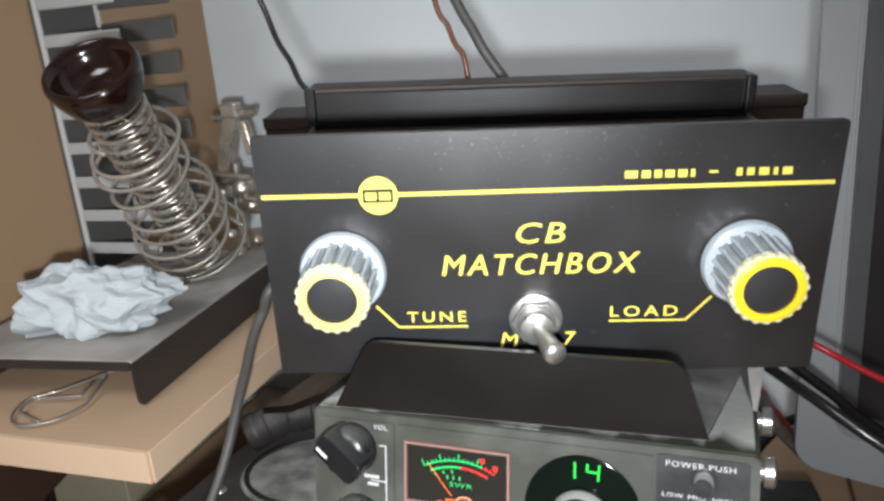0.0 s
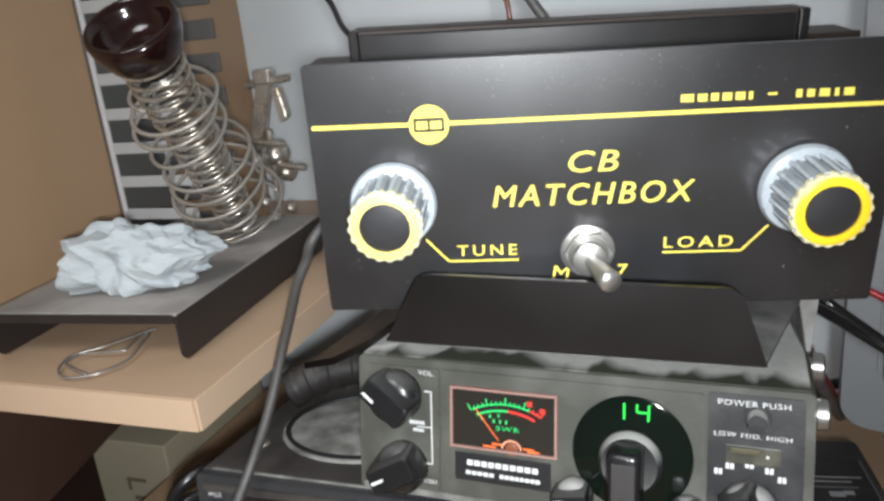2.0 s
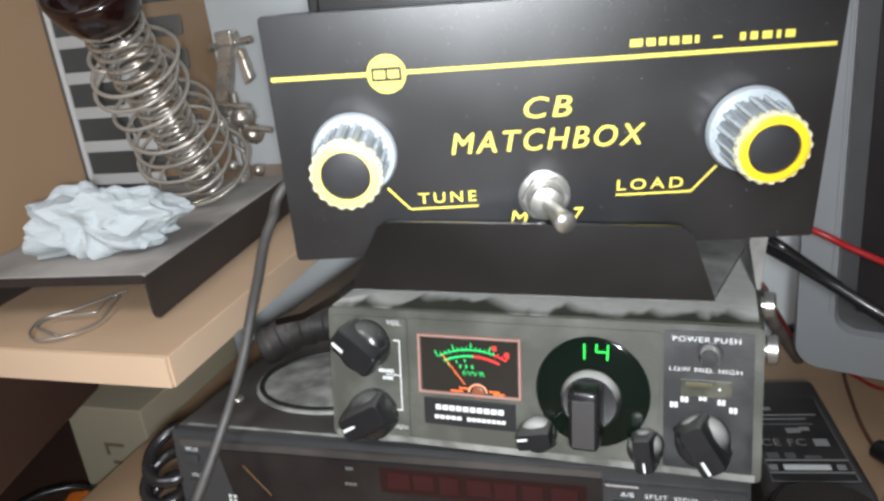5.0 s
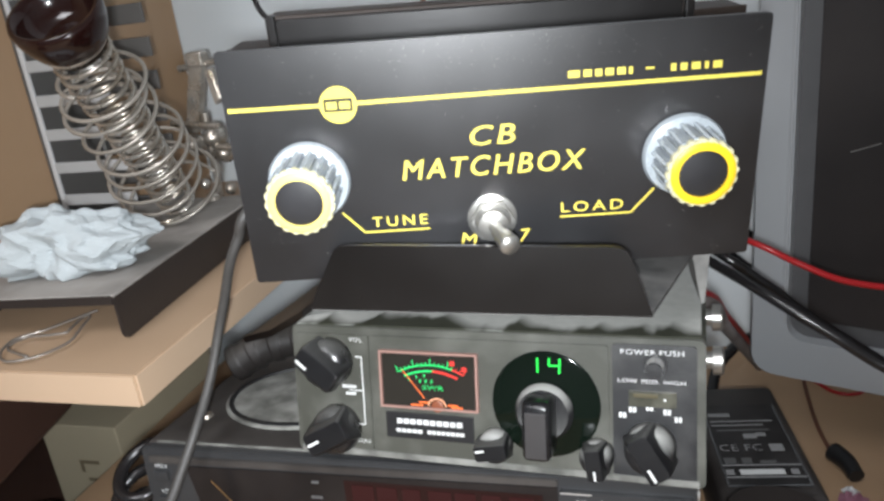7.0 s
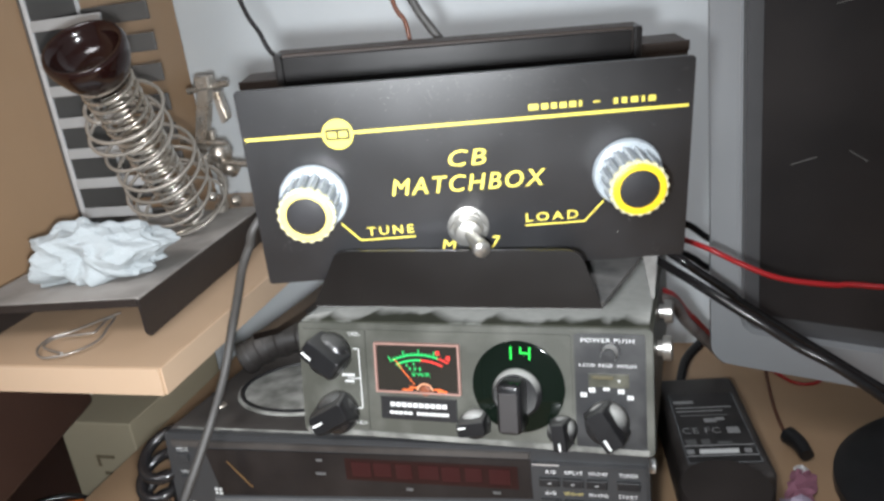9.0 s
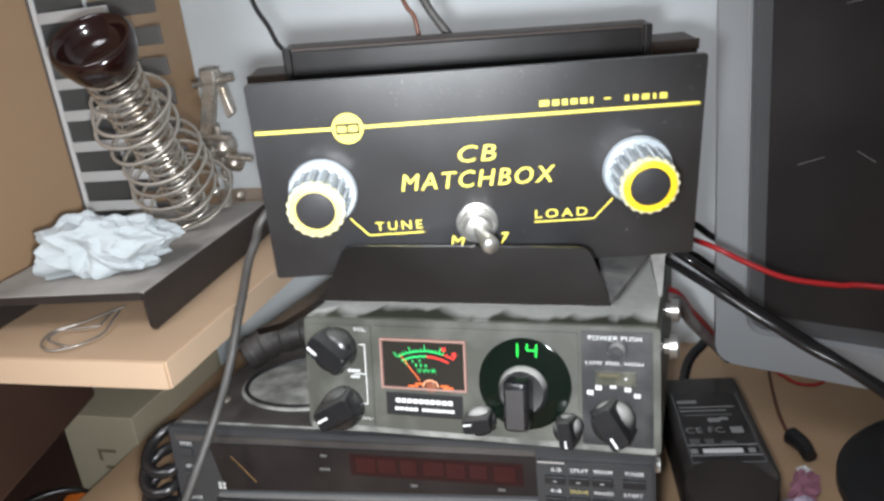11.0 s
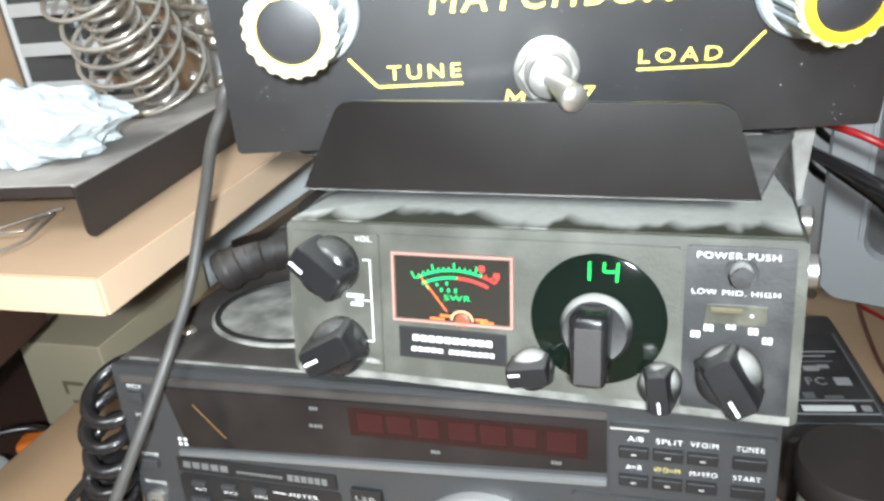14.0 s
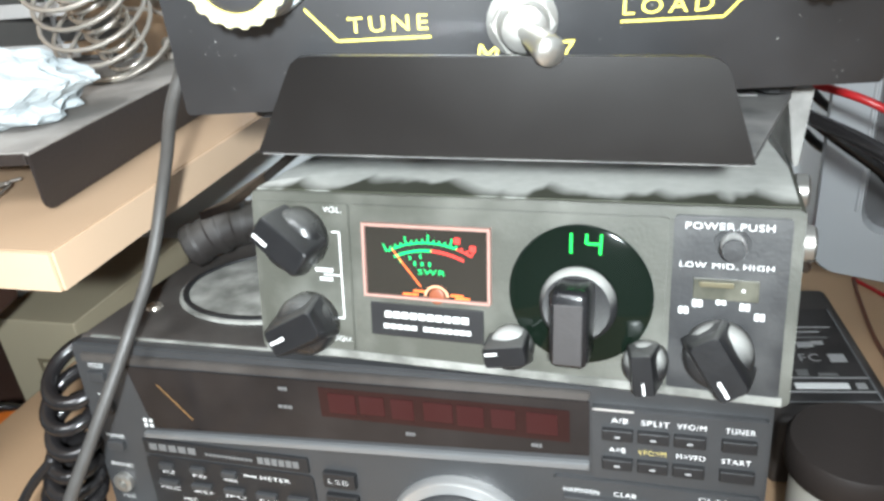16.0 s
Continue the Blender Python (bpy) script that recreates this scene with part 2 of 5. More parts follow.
def dusty_top():
    """Grey dust over an olive case, wiped to a ragged dark edge along the front."""
    m = bpy.data.materials.new("dust_with_wiped_front")
    m.use_nodes = True
    n, l = m.node_tree.nodes, m.node_tree.links
    b = n["Principled BSDF"]
    tex, sep = n.new("ShaderNodeTexCoord"), n.new("ShaderNodeSeparateXYZ")
    l.new(tex.outputs["Object"], sep.inputs[0])
    mp = n.new("ShaderNodeMapping")
    mp.inputs["Scale"].default_value = (1.0, 0.35, 1.0)
    mp.inputs["Rotation"].default_value = (0, 0, 0.5)
    l.new(tex.outputs["Object"], mp.inputs["Vector"])
    wave = n.new("ShaderNodeTexNoise")
    wave.inputs["Scale"].default_value, wave.inputs["Detail"].default_value = 48, 3
    l.new(mp.outputs["Vector"], wave.inputs["Vector"])
    k = n.new("ShaderNodeMath")
    k.operation = "MULTIPLY_ADD"
    k.inputs[1].default_value = -0.040
    l.new(wave.outputs["Fac"], k.inputs[0])
    lobes = [n.new("ShaderNodeMath") for _ in range(4)]
    for node, op, value in zip(lobes, ("MULTIPLY_ADD", "SINE", "ABSOLUTE", "MULTIPLY_ADD"), (112.0, 0.0, 0.0, 0.0105)):
        node.operation = op
        node.inputs[1].default_value = value
    skew = n.new("ShaderNodeMath")
    skew.operation, skew.inputs[1].default_value = "MULTIPLY", 5.0
    l.new(wave.outputs["Fac"], skew.inputs[0])
    l.new(sep.outputs["X"], lobes[0].inputs[0])
    l.new(skew.outputs[0], lobes[0].inputs[2])
    for a, c in zip(lobes, lobes[1:]):
        l.new(a.outputs[0], c.inputs[0])
    l.new(sep.outputs["Y"], lobes[3].inputs[2])
    l.new(lobes[3].outputs[0], k.inputs[2])
    r = n.new("ShaderNodeMapRange")
    r.inputs["From Min"].default_value, r.inputs["From Max"].default_value = -0.0015, 0.0080
    l.new(k.outputs[0], r.inputs["Value"])
    fine = n.new("ShaderNodeTexNoise")
    fine.inputs["Scale"].default_value = 250
    l.new(tex.outputs["Object"], fine.inputs["Vector"])
    dust, mix = n.new("ShaderNodeMix"), n.new("ShaderNodeMix")
    dust.data_type = mix.data_type = "RGBA"
    dust.inputs[6].default_value, dust.inputs[7].default_value = (0.42, 0.43, 0.40, 1), (0.58, 0.58, 0.55, 1)
    l.new(fine.outputs["Fac"], dust.inputs[0])
    mix.inputs[6].default_value = (0.040, 0.042, 0.028, 1)
    l.new(r.outputs["Result"], mix.inputs[0])
    l.new(dust.outputs[2], mix.inputs[7])
    l.new(mix.outputs[2], b.inputs["Base Color"])
    b.inputs["Roughness"].default_value = 0.7
    bp = n.new("ShaderNodeBump")
    bp.inputs["Strength"].default_value, bp.inputs["Distance"].default_value = 0.3, 0.0004
    l.new(fine.outputs["Fac"], bp.inputs["Height"])
    l.new(bp.outputs["Normal"], b.inputs["Normal"])
    return m


DUST_TOP = dusty_top()


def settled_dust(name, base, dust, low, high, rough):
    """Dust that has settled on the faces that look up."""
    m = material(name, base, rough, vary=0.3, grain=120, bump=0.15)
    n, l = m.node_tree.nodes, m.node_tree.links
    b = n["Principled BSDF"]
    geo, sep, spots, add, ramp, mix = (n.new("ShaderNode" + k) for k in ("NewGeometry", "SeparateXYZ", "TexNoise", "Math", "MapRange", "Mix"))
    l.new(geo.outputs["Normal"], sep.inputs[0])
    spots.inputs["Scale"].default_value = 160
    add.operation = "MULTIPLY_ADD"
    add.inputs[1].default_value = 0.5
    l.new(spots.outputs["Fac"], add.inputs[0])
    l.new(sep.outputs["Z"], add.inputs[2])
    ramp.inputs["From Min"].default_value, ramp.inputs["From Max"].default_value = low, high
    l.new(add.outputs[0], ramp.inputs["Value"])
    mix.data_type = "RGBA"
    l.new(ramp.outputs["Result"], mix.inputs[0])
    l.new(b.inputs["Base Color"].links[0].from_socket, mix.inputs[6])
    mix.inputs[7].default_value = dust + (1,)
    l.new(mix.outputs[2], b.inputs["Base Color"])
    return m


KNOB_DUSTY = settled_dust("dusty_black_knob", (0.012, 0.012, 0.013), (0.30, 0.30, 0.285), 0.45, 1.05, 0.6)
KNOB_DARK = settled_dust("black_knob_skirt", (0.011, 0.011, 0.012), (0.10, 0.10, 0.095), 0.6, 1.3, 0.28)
KNOB_FACE = material("dusty_knob_face", (0.030, 0.027, 0.027), 0.6, vary=0.2, grain=120, bump=0.2)
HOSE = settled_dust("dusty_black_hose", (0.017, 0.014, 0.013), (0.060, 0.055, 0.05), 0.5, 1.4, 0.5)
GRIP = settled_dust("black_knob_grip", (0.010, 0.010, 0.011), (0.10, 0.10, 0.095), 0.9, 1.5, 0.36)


# ---- builders ----
def thing(name, label, category, m=None, group="", kind=""):
    ob = new(name)
    ob.empty_display_size = 0.01
    ob.matrix_world = m or Matrix()
    return tagged(ob, label, category, group, kind)


def part(name, bm, mat, parent=None, label="", m=None, smooth=False):
    me = bpy.data.meshes.new(name)
    bmesh.ops.recalc_face_normals(bm, faces=bm.faces)
    bm.to_mesh(me)
    bm.free()
    me.materials.append(mat)
    if smooth:
        me.shade_smooth()
        if smooth != "all":
            me.set_sharp_from_angle(angle=radians(40))
    ob = new(name, me)
    if parent:
        ob.parent = parent
    if m:
        ob.matrix_basis = m
    if label:
        ob["label"] = label
    return ob


def box(x0, x1, y0, y1, z0, z1, bevel=0.0, seg=2, bm=None):
    bm = bm or bmesh.new()
    m = Matrix.Translation(((x0 + x1) / 2, (y0 + y1) / 2, (z0 + z1) / 2)) @ Matrix.Diagonal((x1 - x0, y1 - y0, z1 - z0, 1))
    made = bmesh.ops.create_cube(bm, size=1, matrix=m)
    if bevel:
        edges = list({e for v in made["verts"] for e in v.link_edges})
        bmesh.ops.bevel(bm, geom=edges, offset=bevel, segments=seg, affect="EDGES", profile=0.5)
    return bm


def prism(outline, y0, y1, bevel=0.0, bm=None):
    """An outline in x and z, drawn from y0 to y1."""
    bm = bm or bmesh.new()
    a = [bm.verts.new((x, y0, z)) for x, z in outline]
    b = [bm.verts.new((x, y1, z)) for x, z in outline]
    bm.faces.new(a)
    bm.faces.new(b[::-1])
    for i in range(len(a)):
        j = (i + 1) % len(a)
        bm.faces.new((a[j], a[i], b[i], b[j]))
    if bevel:
        bmesh.ops.recalc_face_normals(bm, faces=bm.faces)
        bmesh.ops.bevel(bm, geom=bm.edges[:], offset=bevel, segments=2, affect="EDGES")
    return bm


def slab(plan, z0, z1, bevel=0.0):
    """An outline in x and y, drawn from z0 to z1."""
    bm = bmesh.new()
    low, high = ([bm.verts.new((x, y, z)) for x, y in plan] for z in (z0, z1))
    bm.faces.new(low[::-1])
    bm.faces.new(high)
    for i in range(len(plan)):
        j = (i + 1) % len(plan)
        bm.faces.new((low[i], low[j], high[j], high[i]))
    if bevel:
        bmesh.ops.bevel(bm, geom=bm.edges[:], offset=bevel, segments=2, affect="EDGES")
    return bm


def rounded(x0, x1, z0, z1, r, n=5):
    pts = []
    for cx, cz, a in ((x1 - r, z1 - r, 0), (x0 + r, z1 - r, 90), (x0 + r, z0 + r, 180), (x1 - r, z0 + r, 270)):
        for i in range(n + 1):
            t = radians(a + 90 * i / n)
            pts.append((cx + r * math.cos(t), cz + r * math.sin(t)))
    return pts


def lathe(profile, n=32, m=None, bm=None, ribs=0, depth=0.0):
    """A profile of (radius, height) turned round z; ribs: flutes in the rim."""
    bm = bm or bmesh.new()
    m = m or Matrix()
    rings = []
    for r, z in profile:
        ring = []
        for i in range(n):
            a = 2 * math.pi * i / n
            k = r - (depth if ribs and r > 0.001 and (i * ribs * 2 // n) % 2 else 0)
            ring.append(bm.verts.new(m @ Vector((k * math.cos(a), k * math.sin(a), z))))
        rings.append(ring)
    for a, b in zip(rings, rings[1:]):
        for i in range(n):
            j = (i + 1) % n
            bm.faces.new((a[i], a[j], b[j], b[i]))
    if profile[0][0] > 1e-5:
        bm.faces.new(rings[0][::-1])
    if profile[-1][0] > 1e-5:
        bm.faces.new(rings[-1])
    return bm


def facing(x, z, y=0.0):
    """A lathe's axis turned to point out of a front face."""
    return Matrix.Translation((x, y, z)) @ Matrix.Rotation(radians(90), 4, "X")


def glide(points, steps=8):
    pts = [Vector(p) for p in points]
    ends = [2 * pts[0] - pts[1]] + pts + [2 * pts[-1] - pts[-2]]
    out = []
    for i in range(1, len(ends) - 2):
        a, b, c, d = ends[i - 1:i + 3]
        for k in range(steps):
            t = k / steps
            out.append(0.5 * (2 * b + (c - a) * t + (2 * a - 5 * b + 4 * c - d) * t * t + (3 * b - a - 3 * c + d) * t ** 3))
    return out + [pts[-1]]


def tube(points, r, n=8, bm=None):
    bm = bm or bmesh.new()
    pts = [Vector(p) for p in points]
    side, rings = None, []
    for i, p in enumerate(pts):
        d = (pts[min(i + 1, len(pts) - 1)] - pts[max(i - 1, 0)]).normalized()
        if side is None:
            side = d.orthogonal().normalized()
        side = (side - d * side.dot(d)).normalized()
        up = d.cross(side)
        rad = r(i / (len(pts) - 1)) if callable(r) else r
        rings.append([bm.verts.new(p + rad * (math.cos(2 * math.pi * k / n) * side + math.sin(2 * math.pi * k / n) * up)) for k in range(n)])
    for a, b in zip(rings, rings[1:]):
        for k in range(n):
            j = (k + 1) % n
            bm.faces.new((a[k], a[j], b[j], b[k]))
    bm.faces.new(rings[0][::-1])
    bm.faces.new(rings[-1])
    return bm


def lettering(text, parent, mat, x0, x1, z0, z1, y=-0.0003, m=None, shear=0.0, weight=0.0, space=1.12):
    """Letters of the built-in font in the box x0..x1, z0..z1 of a front face."""
    cu = bpy.data.curves.new("lettering", "FONT")
    cu.body, cu.shear, cu.offset, cu.resolution_u, cu.space_character = text, shear, weight, 3, space
    ob = bpy.data.objects.new("lettering", cu)
    scene.collection.objects.link(ob)
    me = bpy.data.meshes.new_from_object(ob.evaluated_get(bpy.context.evaluated_depsgraph_get()))
    bpy.data.objects.remove(ob)
    co = np.array([v.co[:] for v in me.vertices])
    lo, hi = co.min(0), co.max(0)
    for v in me.vertices:
        v.co = (x0 + (v.co.x - lo[0]) / (hi[0] - lo[0]) * (x1 - x0), y, z0 + (v.co.y - lo[1]) / (hi[1] - lo[1]) * (z1 - z0))
    me.materials.clear()
    me.materials.append(mat)
    out = new("lettering", me)
    out.parent = parent
    if m:
        out.matrix_basis = m
    return out


def bar(parent, mat, x0, x1, z0, z1, y=-0.0003, m=None, name="print_bar"):
    return part(name, box(x0, x1, y, y + 0.0004, z0, z1), mat, parent, m=m)


def stroke(parent, mat, points, w, y=-0.0003, m=None, name="print_line"):
    """A printed line of width w through points in x and z."""
    bm = bmesh.new()
    pts = [Vector(p) for p in points]
    rows = []
    for i, p in enumerate(pts):
        d = (pts[min(i + 1, len(pts) - 1)] - pts[max(i - 1, 0)]).normalized()
        q = Vector((-d.y, d.x)) * w / 2
        rows.append((bm.verts.new((p.x + q.x, y, p.y + q.y)), bm.verts.new((p.x - q.x, y, p.y - q.y))))
    for a, b in zip(rows, rows[1:]):
        bm.faces.new((a[0], a[1], b[1], b[0]))
    return part(name, bm, mat, parent, m=m)


def word(parent, mat, x0, x1, z0, z1, n, y=-0.0003, m=None):
    """An illegible word: a row of n small bars in one mesh."""
    bm, step = bmesh.new(), (x1 - x0) / n
    for i in range(n):
        box(x0 + i * step, x0 + (i + 0.78) * step, y, y + 0.0003, z0, z1, bm=bm)
    return part("print_bar", bm, mat, parent, m=m)


# ---- the room ----
def structure(name, bm, mat, label, category):
    return tagged(part(name, bm, mat), label, category, kind="structure")


structure("wall_back", box(-1.6, 1.6, WALL, WALL + 0.1, 0, 2.5), PLASTER, "smooth white painted wall behind the desk", "wall")
structure("wall_left", box(-1.7, -1.6, -1.8, WALL + 0.1, 0, 2.5), PLASTER, "plain white painted room wall", "wall")
structure("wall_right", box(1.6, 1.7, -1.8, WALL + 0.1, 0, 2.5), PLASTER, "plain white painted room wall", "wall")
structure("wall_front", box(-1.7, 1.7, -1.9, -1.8, 0, 2.5), PLASTER, "plain white painted room wall", "wall")
structure("floor", box(-1.7, 1.7, -1.9, WALL + 0.1, -0.05, 0), DESK_WOOD, "plain wood-coloured floor under the desk", "floor")
structure("ceiling", box(-1.7, 1.7, -1.9, WALL + 0.1, 2.5, 2.55), PLASTER, "plain white ceiling", "ceiling")

desk = thing("desk", "warm brown wood laminate desk against the wall", "desk")
part("desktop", box(-0.273, 1.1, -0.30, WALL - 0.001, DESK - 0.025, DESK, 0.0012), DESK_WOOD, desk)
for x in (-0.268, 1.07):
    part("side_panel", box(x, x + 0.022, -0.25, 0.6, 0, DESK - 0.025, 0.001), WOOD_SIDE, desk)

unit = thing("side_cabinet", "low dark brown cabinet beside the desk", "cabinet")
part("top_board", box(-0.95, -0.275, 0.0, WALL - 0.002, 0.635, 0.655, 0.001), DARK_BOARD, unit)
for x in (-0.95, -0.30):
    part("side_panel", box(x, x + 0.02, 0.0, WALL - 0.002, 0, 0.635, 0.001), DARK_BOARD, unit)

hutch = thing("desk_hutch", "beech laminate hutch shelf with an upright side panel", "shelf")
part("shelf_board", slab([(-0.75, 0.297), (-0.1105, 0.297), (-0.1160, WALL - 0.001), (-0.75, WALL - 0.001)], SHELF - 0.015, SHELF, 0.0006), WOOD, hutch)
part("edge_band", box(-0.75, -0.1110, 0.2962, 0.2972, SHELF - 0.0147, SHELF - 0.0004), WOOD_EDGE, hutch)
part("side_edge_band", slab([(-0.1107, 0.2975), (-0.1097, 0.2975), (-0.1151, WALL - 0.002), (-0.1161, WALL - 0.002)], SHELF - 0.0147, SHELF - 0.0004), WOOD_EDGE, hutch)
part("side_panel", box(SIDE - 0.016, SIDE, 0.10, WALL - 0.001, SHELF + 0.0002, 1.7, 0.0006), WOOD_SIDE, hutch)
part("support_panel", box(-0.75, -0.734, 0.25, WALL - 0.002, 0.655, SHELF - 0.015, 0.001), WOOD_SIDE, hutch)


# ---- slotted cable duct on the side panel ----
def cable_duct():
    d = thing("cable_duct", "grey slotted plastic cable duct screwed upright to a wooden panel", "cable duct", Matrix.Translation((SIDE, 0.452, SHELF + 0.001)))
    # back strip and far fingers carry the duct's inner shade in their colour
    part("back_strip", box(0.0002, 0.0022, 0, 0.052, 0, 0.36), DUCT_SHADE, d)
    for y in (0.0, 0.050):
        part("flange", box(0.0022, 0.0052, y, y + 0.002, 0, 0.36, 0.0004), GREY_PLASTIC, d)
        for i in range(16):
            z = 0.010 + i * 0.0213
            part("finger", box(0.0052, 0.060, y, y + 0.002, z, z + (0.0072 if y < 0.01 else 0.0125), 0.0006), DUCT_GREY if y < 0.01 else DUCT_SHADE, d)
    return d


cable_duct()


# ---- soldering iron stand ----
def coil(a, b, r0, r1, turns, wire, wobble=0.0, seed=1, per=26):
    a, b = Vector(a), Vector(b)
    d = (b - a).normalized()
    s = d.orthogonal().normalized()
    u = d.cross(s)
    rnd = random.Random(seed)
    off = [(rnd.uniform(-1, 1), rnd.uniform(-1, 1), rnd.uniform(-1, 1)) for _ in range(int(turns) + 3)]
    pts = []
    for i in range(int(turns * per) + 1):
        t = i / (turns * per)
        k = t * turns
        q, f = off[int(k)], k - int(k)
        p = off[int(k) + 1]
        w = [q[j] * (1 - f) + p[j] * f for j in range(3)]
        r = r0 + (r1 - r0) * t
        ang = 2 * math.pi * k
        pts.append(a + (b - a) * t + d * (w[2] * wobble) + s * (r * math.cos(ang) + w[0] * wobble) + u * (r * math.sin(ang) + w[1] * wobble))
    return tube(pts, wire, 7)


def soldering_stand():
    s = thing("soldering_stand", "soldering stand with black sheet base, steel springs and brown cup", "soldering stand", pose(-0.137, 0.327, SHELF, 0, 0, 5))
    part("base_plate", box(-0.104, 0.0, 0, 0.165, 0.0225, 0.024, 0.0005), DUST, s, "dusty black folded sheet base")
    turned = Matrix.Rotation(radians(90), 4, "Z")
    for x in (-0.0001, -0.1024):
        part("side_flange", prism([(0.0, 0.0234), (0.165, 0.0234)] + [(a, b) for a, b in rounded(0.0, 0.165, 0.0004, 0.0234, 0.005) if b < 0.0120][::-1], 0, 0.0015, 0.0004), STAND_BLACK, s, m=Matrix.Translation((x, 0, 0)) @ turned)
    part("front_rim", box(-0.1025, -0.0015, -0.0006, 0.0012, 0.0190, 0.0236, 0.0004), STAND_BLACK, s)
    inv = s.matrix_world.inverted()
    low, high = inv @ Vector((-0.183, 0.452, 0.918)), inv @ Vector((-0.1655, 0.378, 1.022))
    top = high + (high - low).normalized() * 0.016
    part("inner_spring", coil(low, high, 0.0100, 0.0148, 19, 0.0013, 0.0004, 3), CHROME, s, "close-wound steel spring", smooth="all")
    part("outer_spring", coil(low, low.lerp(high, 0.90), 0.0285, 0.0210, 8.6, 0.00115, 0.0046, 5), DULL_SPRING, s, "loose steel guard spring", smooth="all")
    ax = (high - low).normalized()
    turn = Matrix.Translation(high) @ ax.to_track_quat("Z", "Y").to_matrix().to_4x4()
    part("cup", lathe([(0.0135, -0.006), (0.0150, -0.002), (0.0185, 0.002), (0.0215, 0.010), (0.0225, 0.016), (0.0215, 0.0185), (0.0195, 0.0185), (0.0180, 0.014),
                       (0.014, 0.007), (0.006, 0.006), (0.0, 0.006)], 40, turn), BAKELITE, s, "glossy dark brown cup", smooth="all")
    foot = inv @ Vector((-0.176, 0.478, 0.913))
    part("spring_foot", tube(glide([inv @ Vector(p) for p in ((-0.200, 0.425, 0.9125), (-0.178, 0.436, 0.9135), (-0.168, 0.462, 0.920), (-0.166, 0.476, 0.935), (-0.175, 0.470, 0.95))], 10), 0.0012, 8), CHROME, s, smooth="all")
    part("foot_screw", lathe([(0.0045, 0), (0.0045, 0.003), (0.003, 0.0045), (0, 0.0048)], 16, Matrix.Translation(foot)), CHROME, s, smooth=True)
    return s


def helping_hand():
    """A jointed arm with an alligator clip."""
    h = thing("helping_hand", "tarnished steel jointed clamp arm with an alligator clip", "clamp", Matrix.Translation((-0.202, 0.525, SHELF)))
    V = Vector
    part("foot", box(-0.016, 0.022, -0.016, 0.016, 0, 0.006, 0.0015), STAND_BLACK, h)
    part("rod", tube([V((0, 0, 0.004)), V((0.002, 0, 0.075))], 0.0026, 12), CHROME, h, smooth=True)
    for i, (x, z, r) in enumerate(((0.006, 0.058, 0.0090), (-0.010, 0.053, 0.0080), (0.012, 0.046, 0.0072), (-0.004, 0.014, 0.006), (0.010, 0.020, 0.0045), (-0.010, 0.024, 0.004))):
        part("ball_joint", lathe([(0, -r), (r * 0.7, -r * 0.72), (r, 0), (r * 0.7, r * 0.72), (0, r)], 16, facing(x, z)), CHROME, h, smooth="all")
    part("wing_screw", tube([V((-0.022, -0.006, 0.070)), V((0.016, -0.006, 0.066))], 0.0022, 10), CHROME, h, smooth=True)
    part("wing_screw", tube([V((0.010, -0.006, 0.052)), V((0.030, -0.006, 0.049))], 0.0020, 10), CHROME, h, smooth=True)
    for x0, x1, x2 in ((-0.010, 0.004, 0.001), (0.006, 0.010, 0.014)):
        part("clip_jaw", prism([(x0 - 0.004, 0.062), (x0 + 0.006, 0.062), (x1 + 0.006, 0.108), (x1 - 0.004, 0.108)] if x0 < 0 else
                               [(x1 + 0.001, 0.104), (x1 + 0.006, 0.104), (x2 + 0.006, 0.084), (x2 + 0.000, 0.080)], -0.004, 0.004, 0.0008), CHROME, h, smooth=True)
    part("clip_screw", tube([V((-0.010, 0, 0.106)), V((0.024, 0, 0.109))], 0.0024, 10), CHROME, h, smooth=True)
    part("clip_tip", box(-0.001, 0.012, -0.005, 0.005, 0.106, 0.116, 0.0015), CHROME, h)
    return h


def crumpled_tissue():
    bm = bmesh.new()
    bmesh.ops.create_icosphere(bm, subdivisions=5, radius=1.0)
    for v in bm.verts:
        p = v.co.copy()
        d = 0.0
        for k, (f, a) in enumerate(((1.1, 0.28), (2.1, 0.13), (4.3, 0.05))):
            q = Vector((p.x, p.y * 0.7, p.z * 0.55)) * f * 1.35 + Vector((k * 7.3, 2.1, 5.5))
            d += a * (1 - 2.4 * abs(noise.noise(q)))
        d += 0.012 * noise.noise(p * 12)
        v.co = p * (0.78 + d)
        v.co.x *= 0.037
        v.co.y *= 0.023
        v.co.z = max(-0.0125, v.co.z * 0.0185 * (1 - 0.25 * p.x))
    return tagged(part("crumpled_tissue", bm, PAPER, m=pose(-0.183, 0.362, SHELF + 0.0245 + 0.0125, 0, 0, 22)), "crumpled white paper tissue on the dusty stand base", "tissue")


soldering_stand()
helping_hand()
crumpled_tissue()
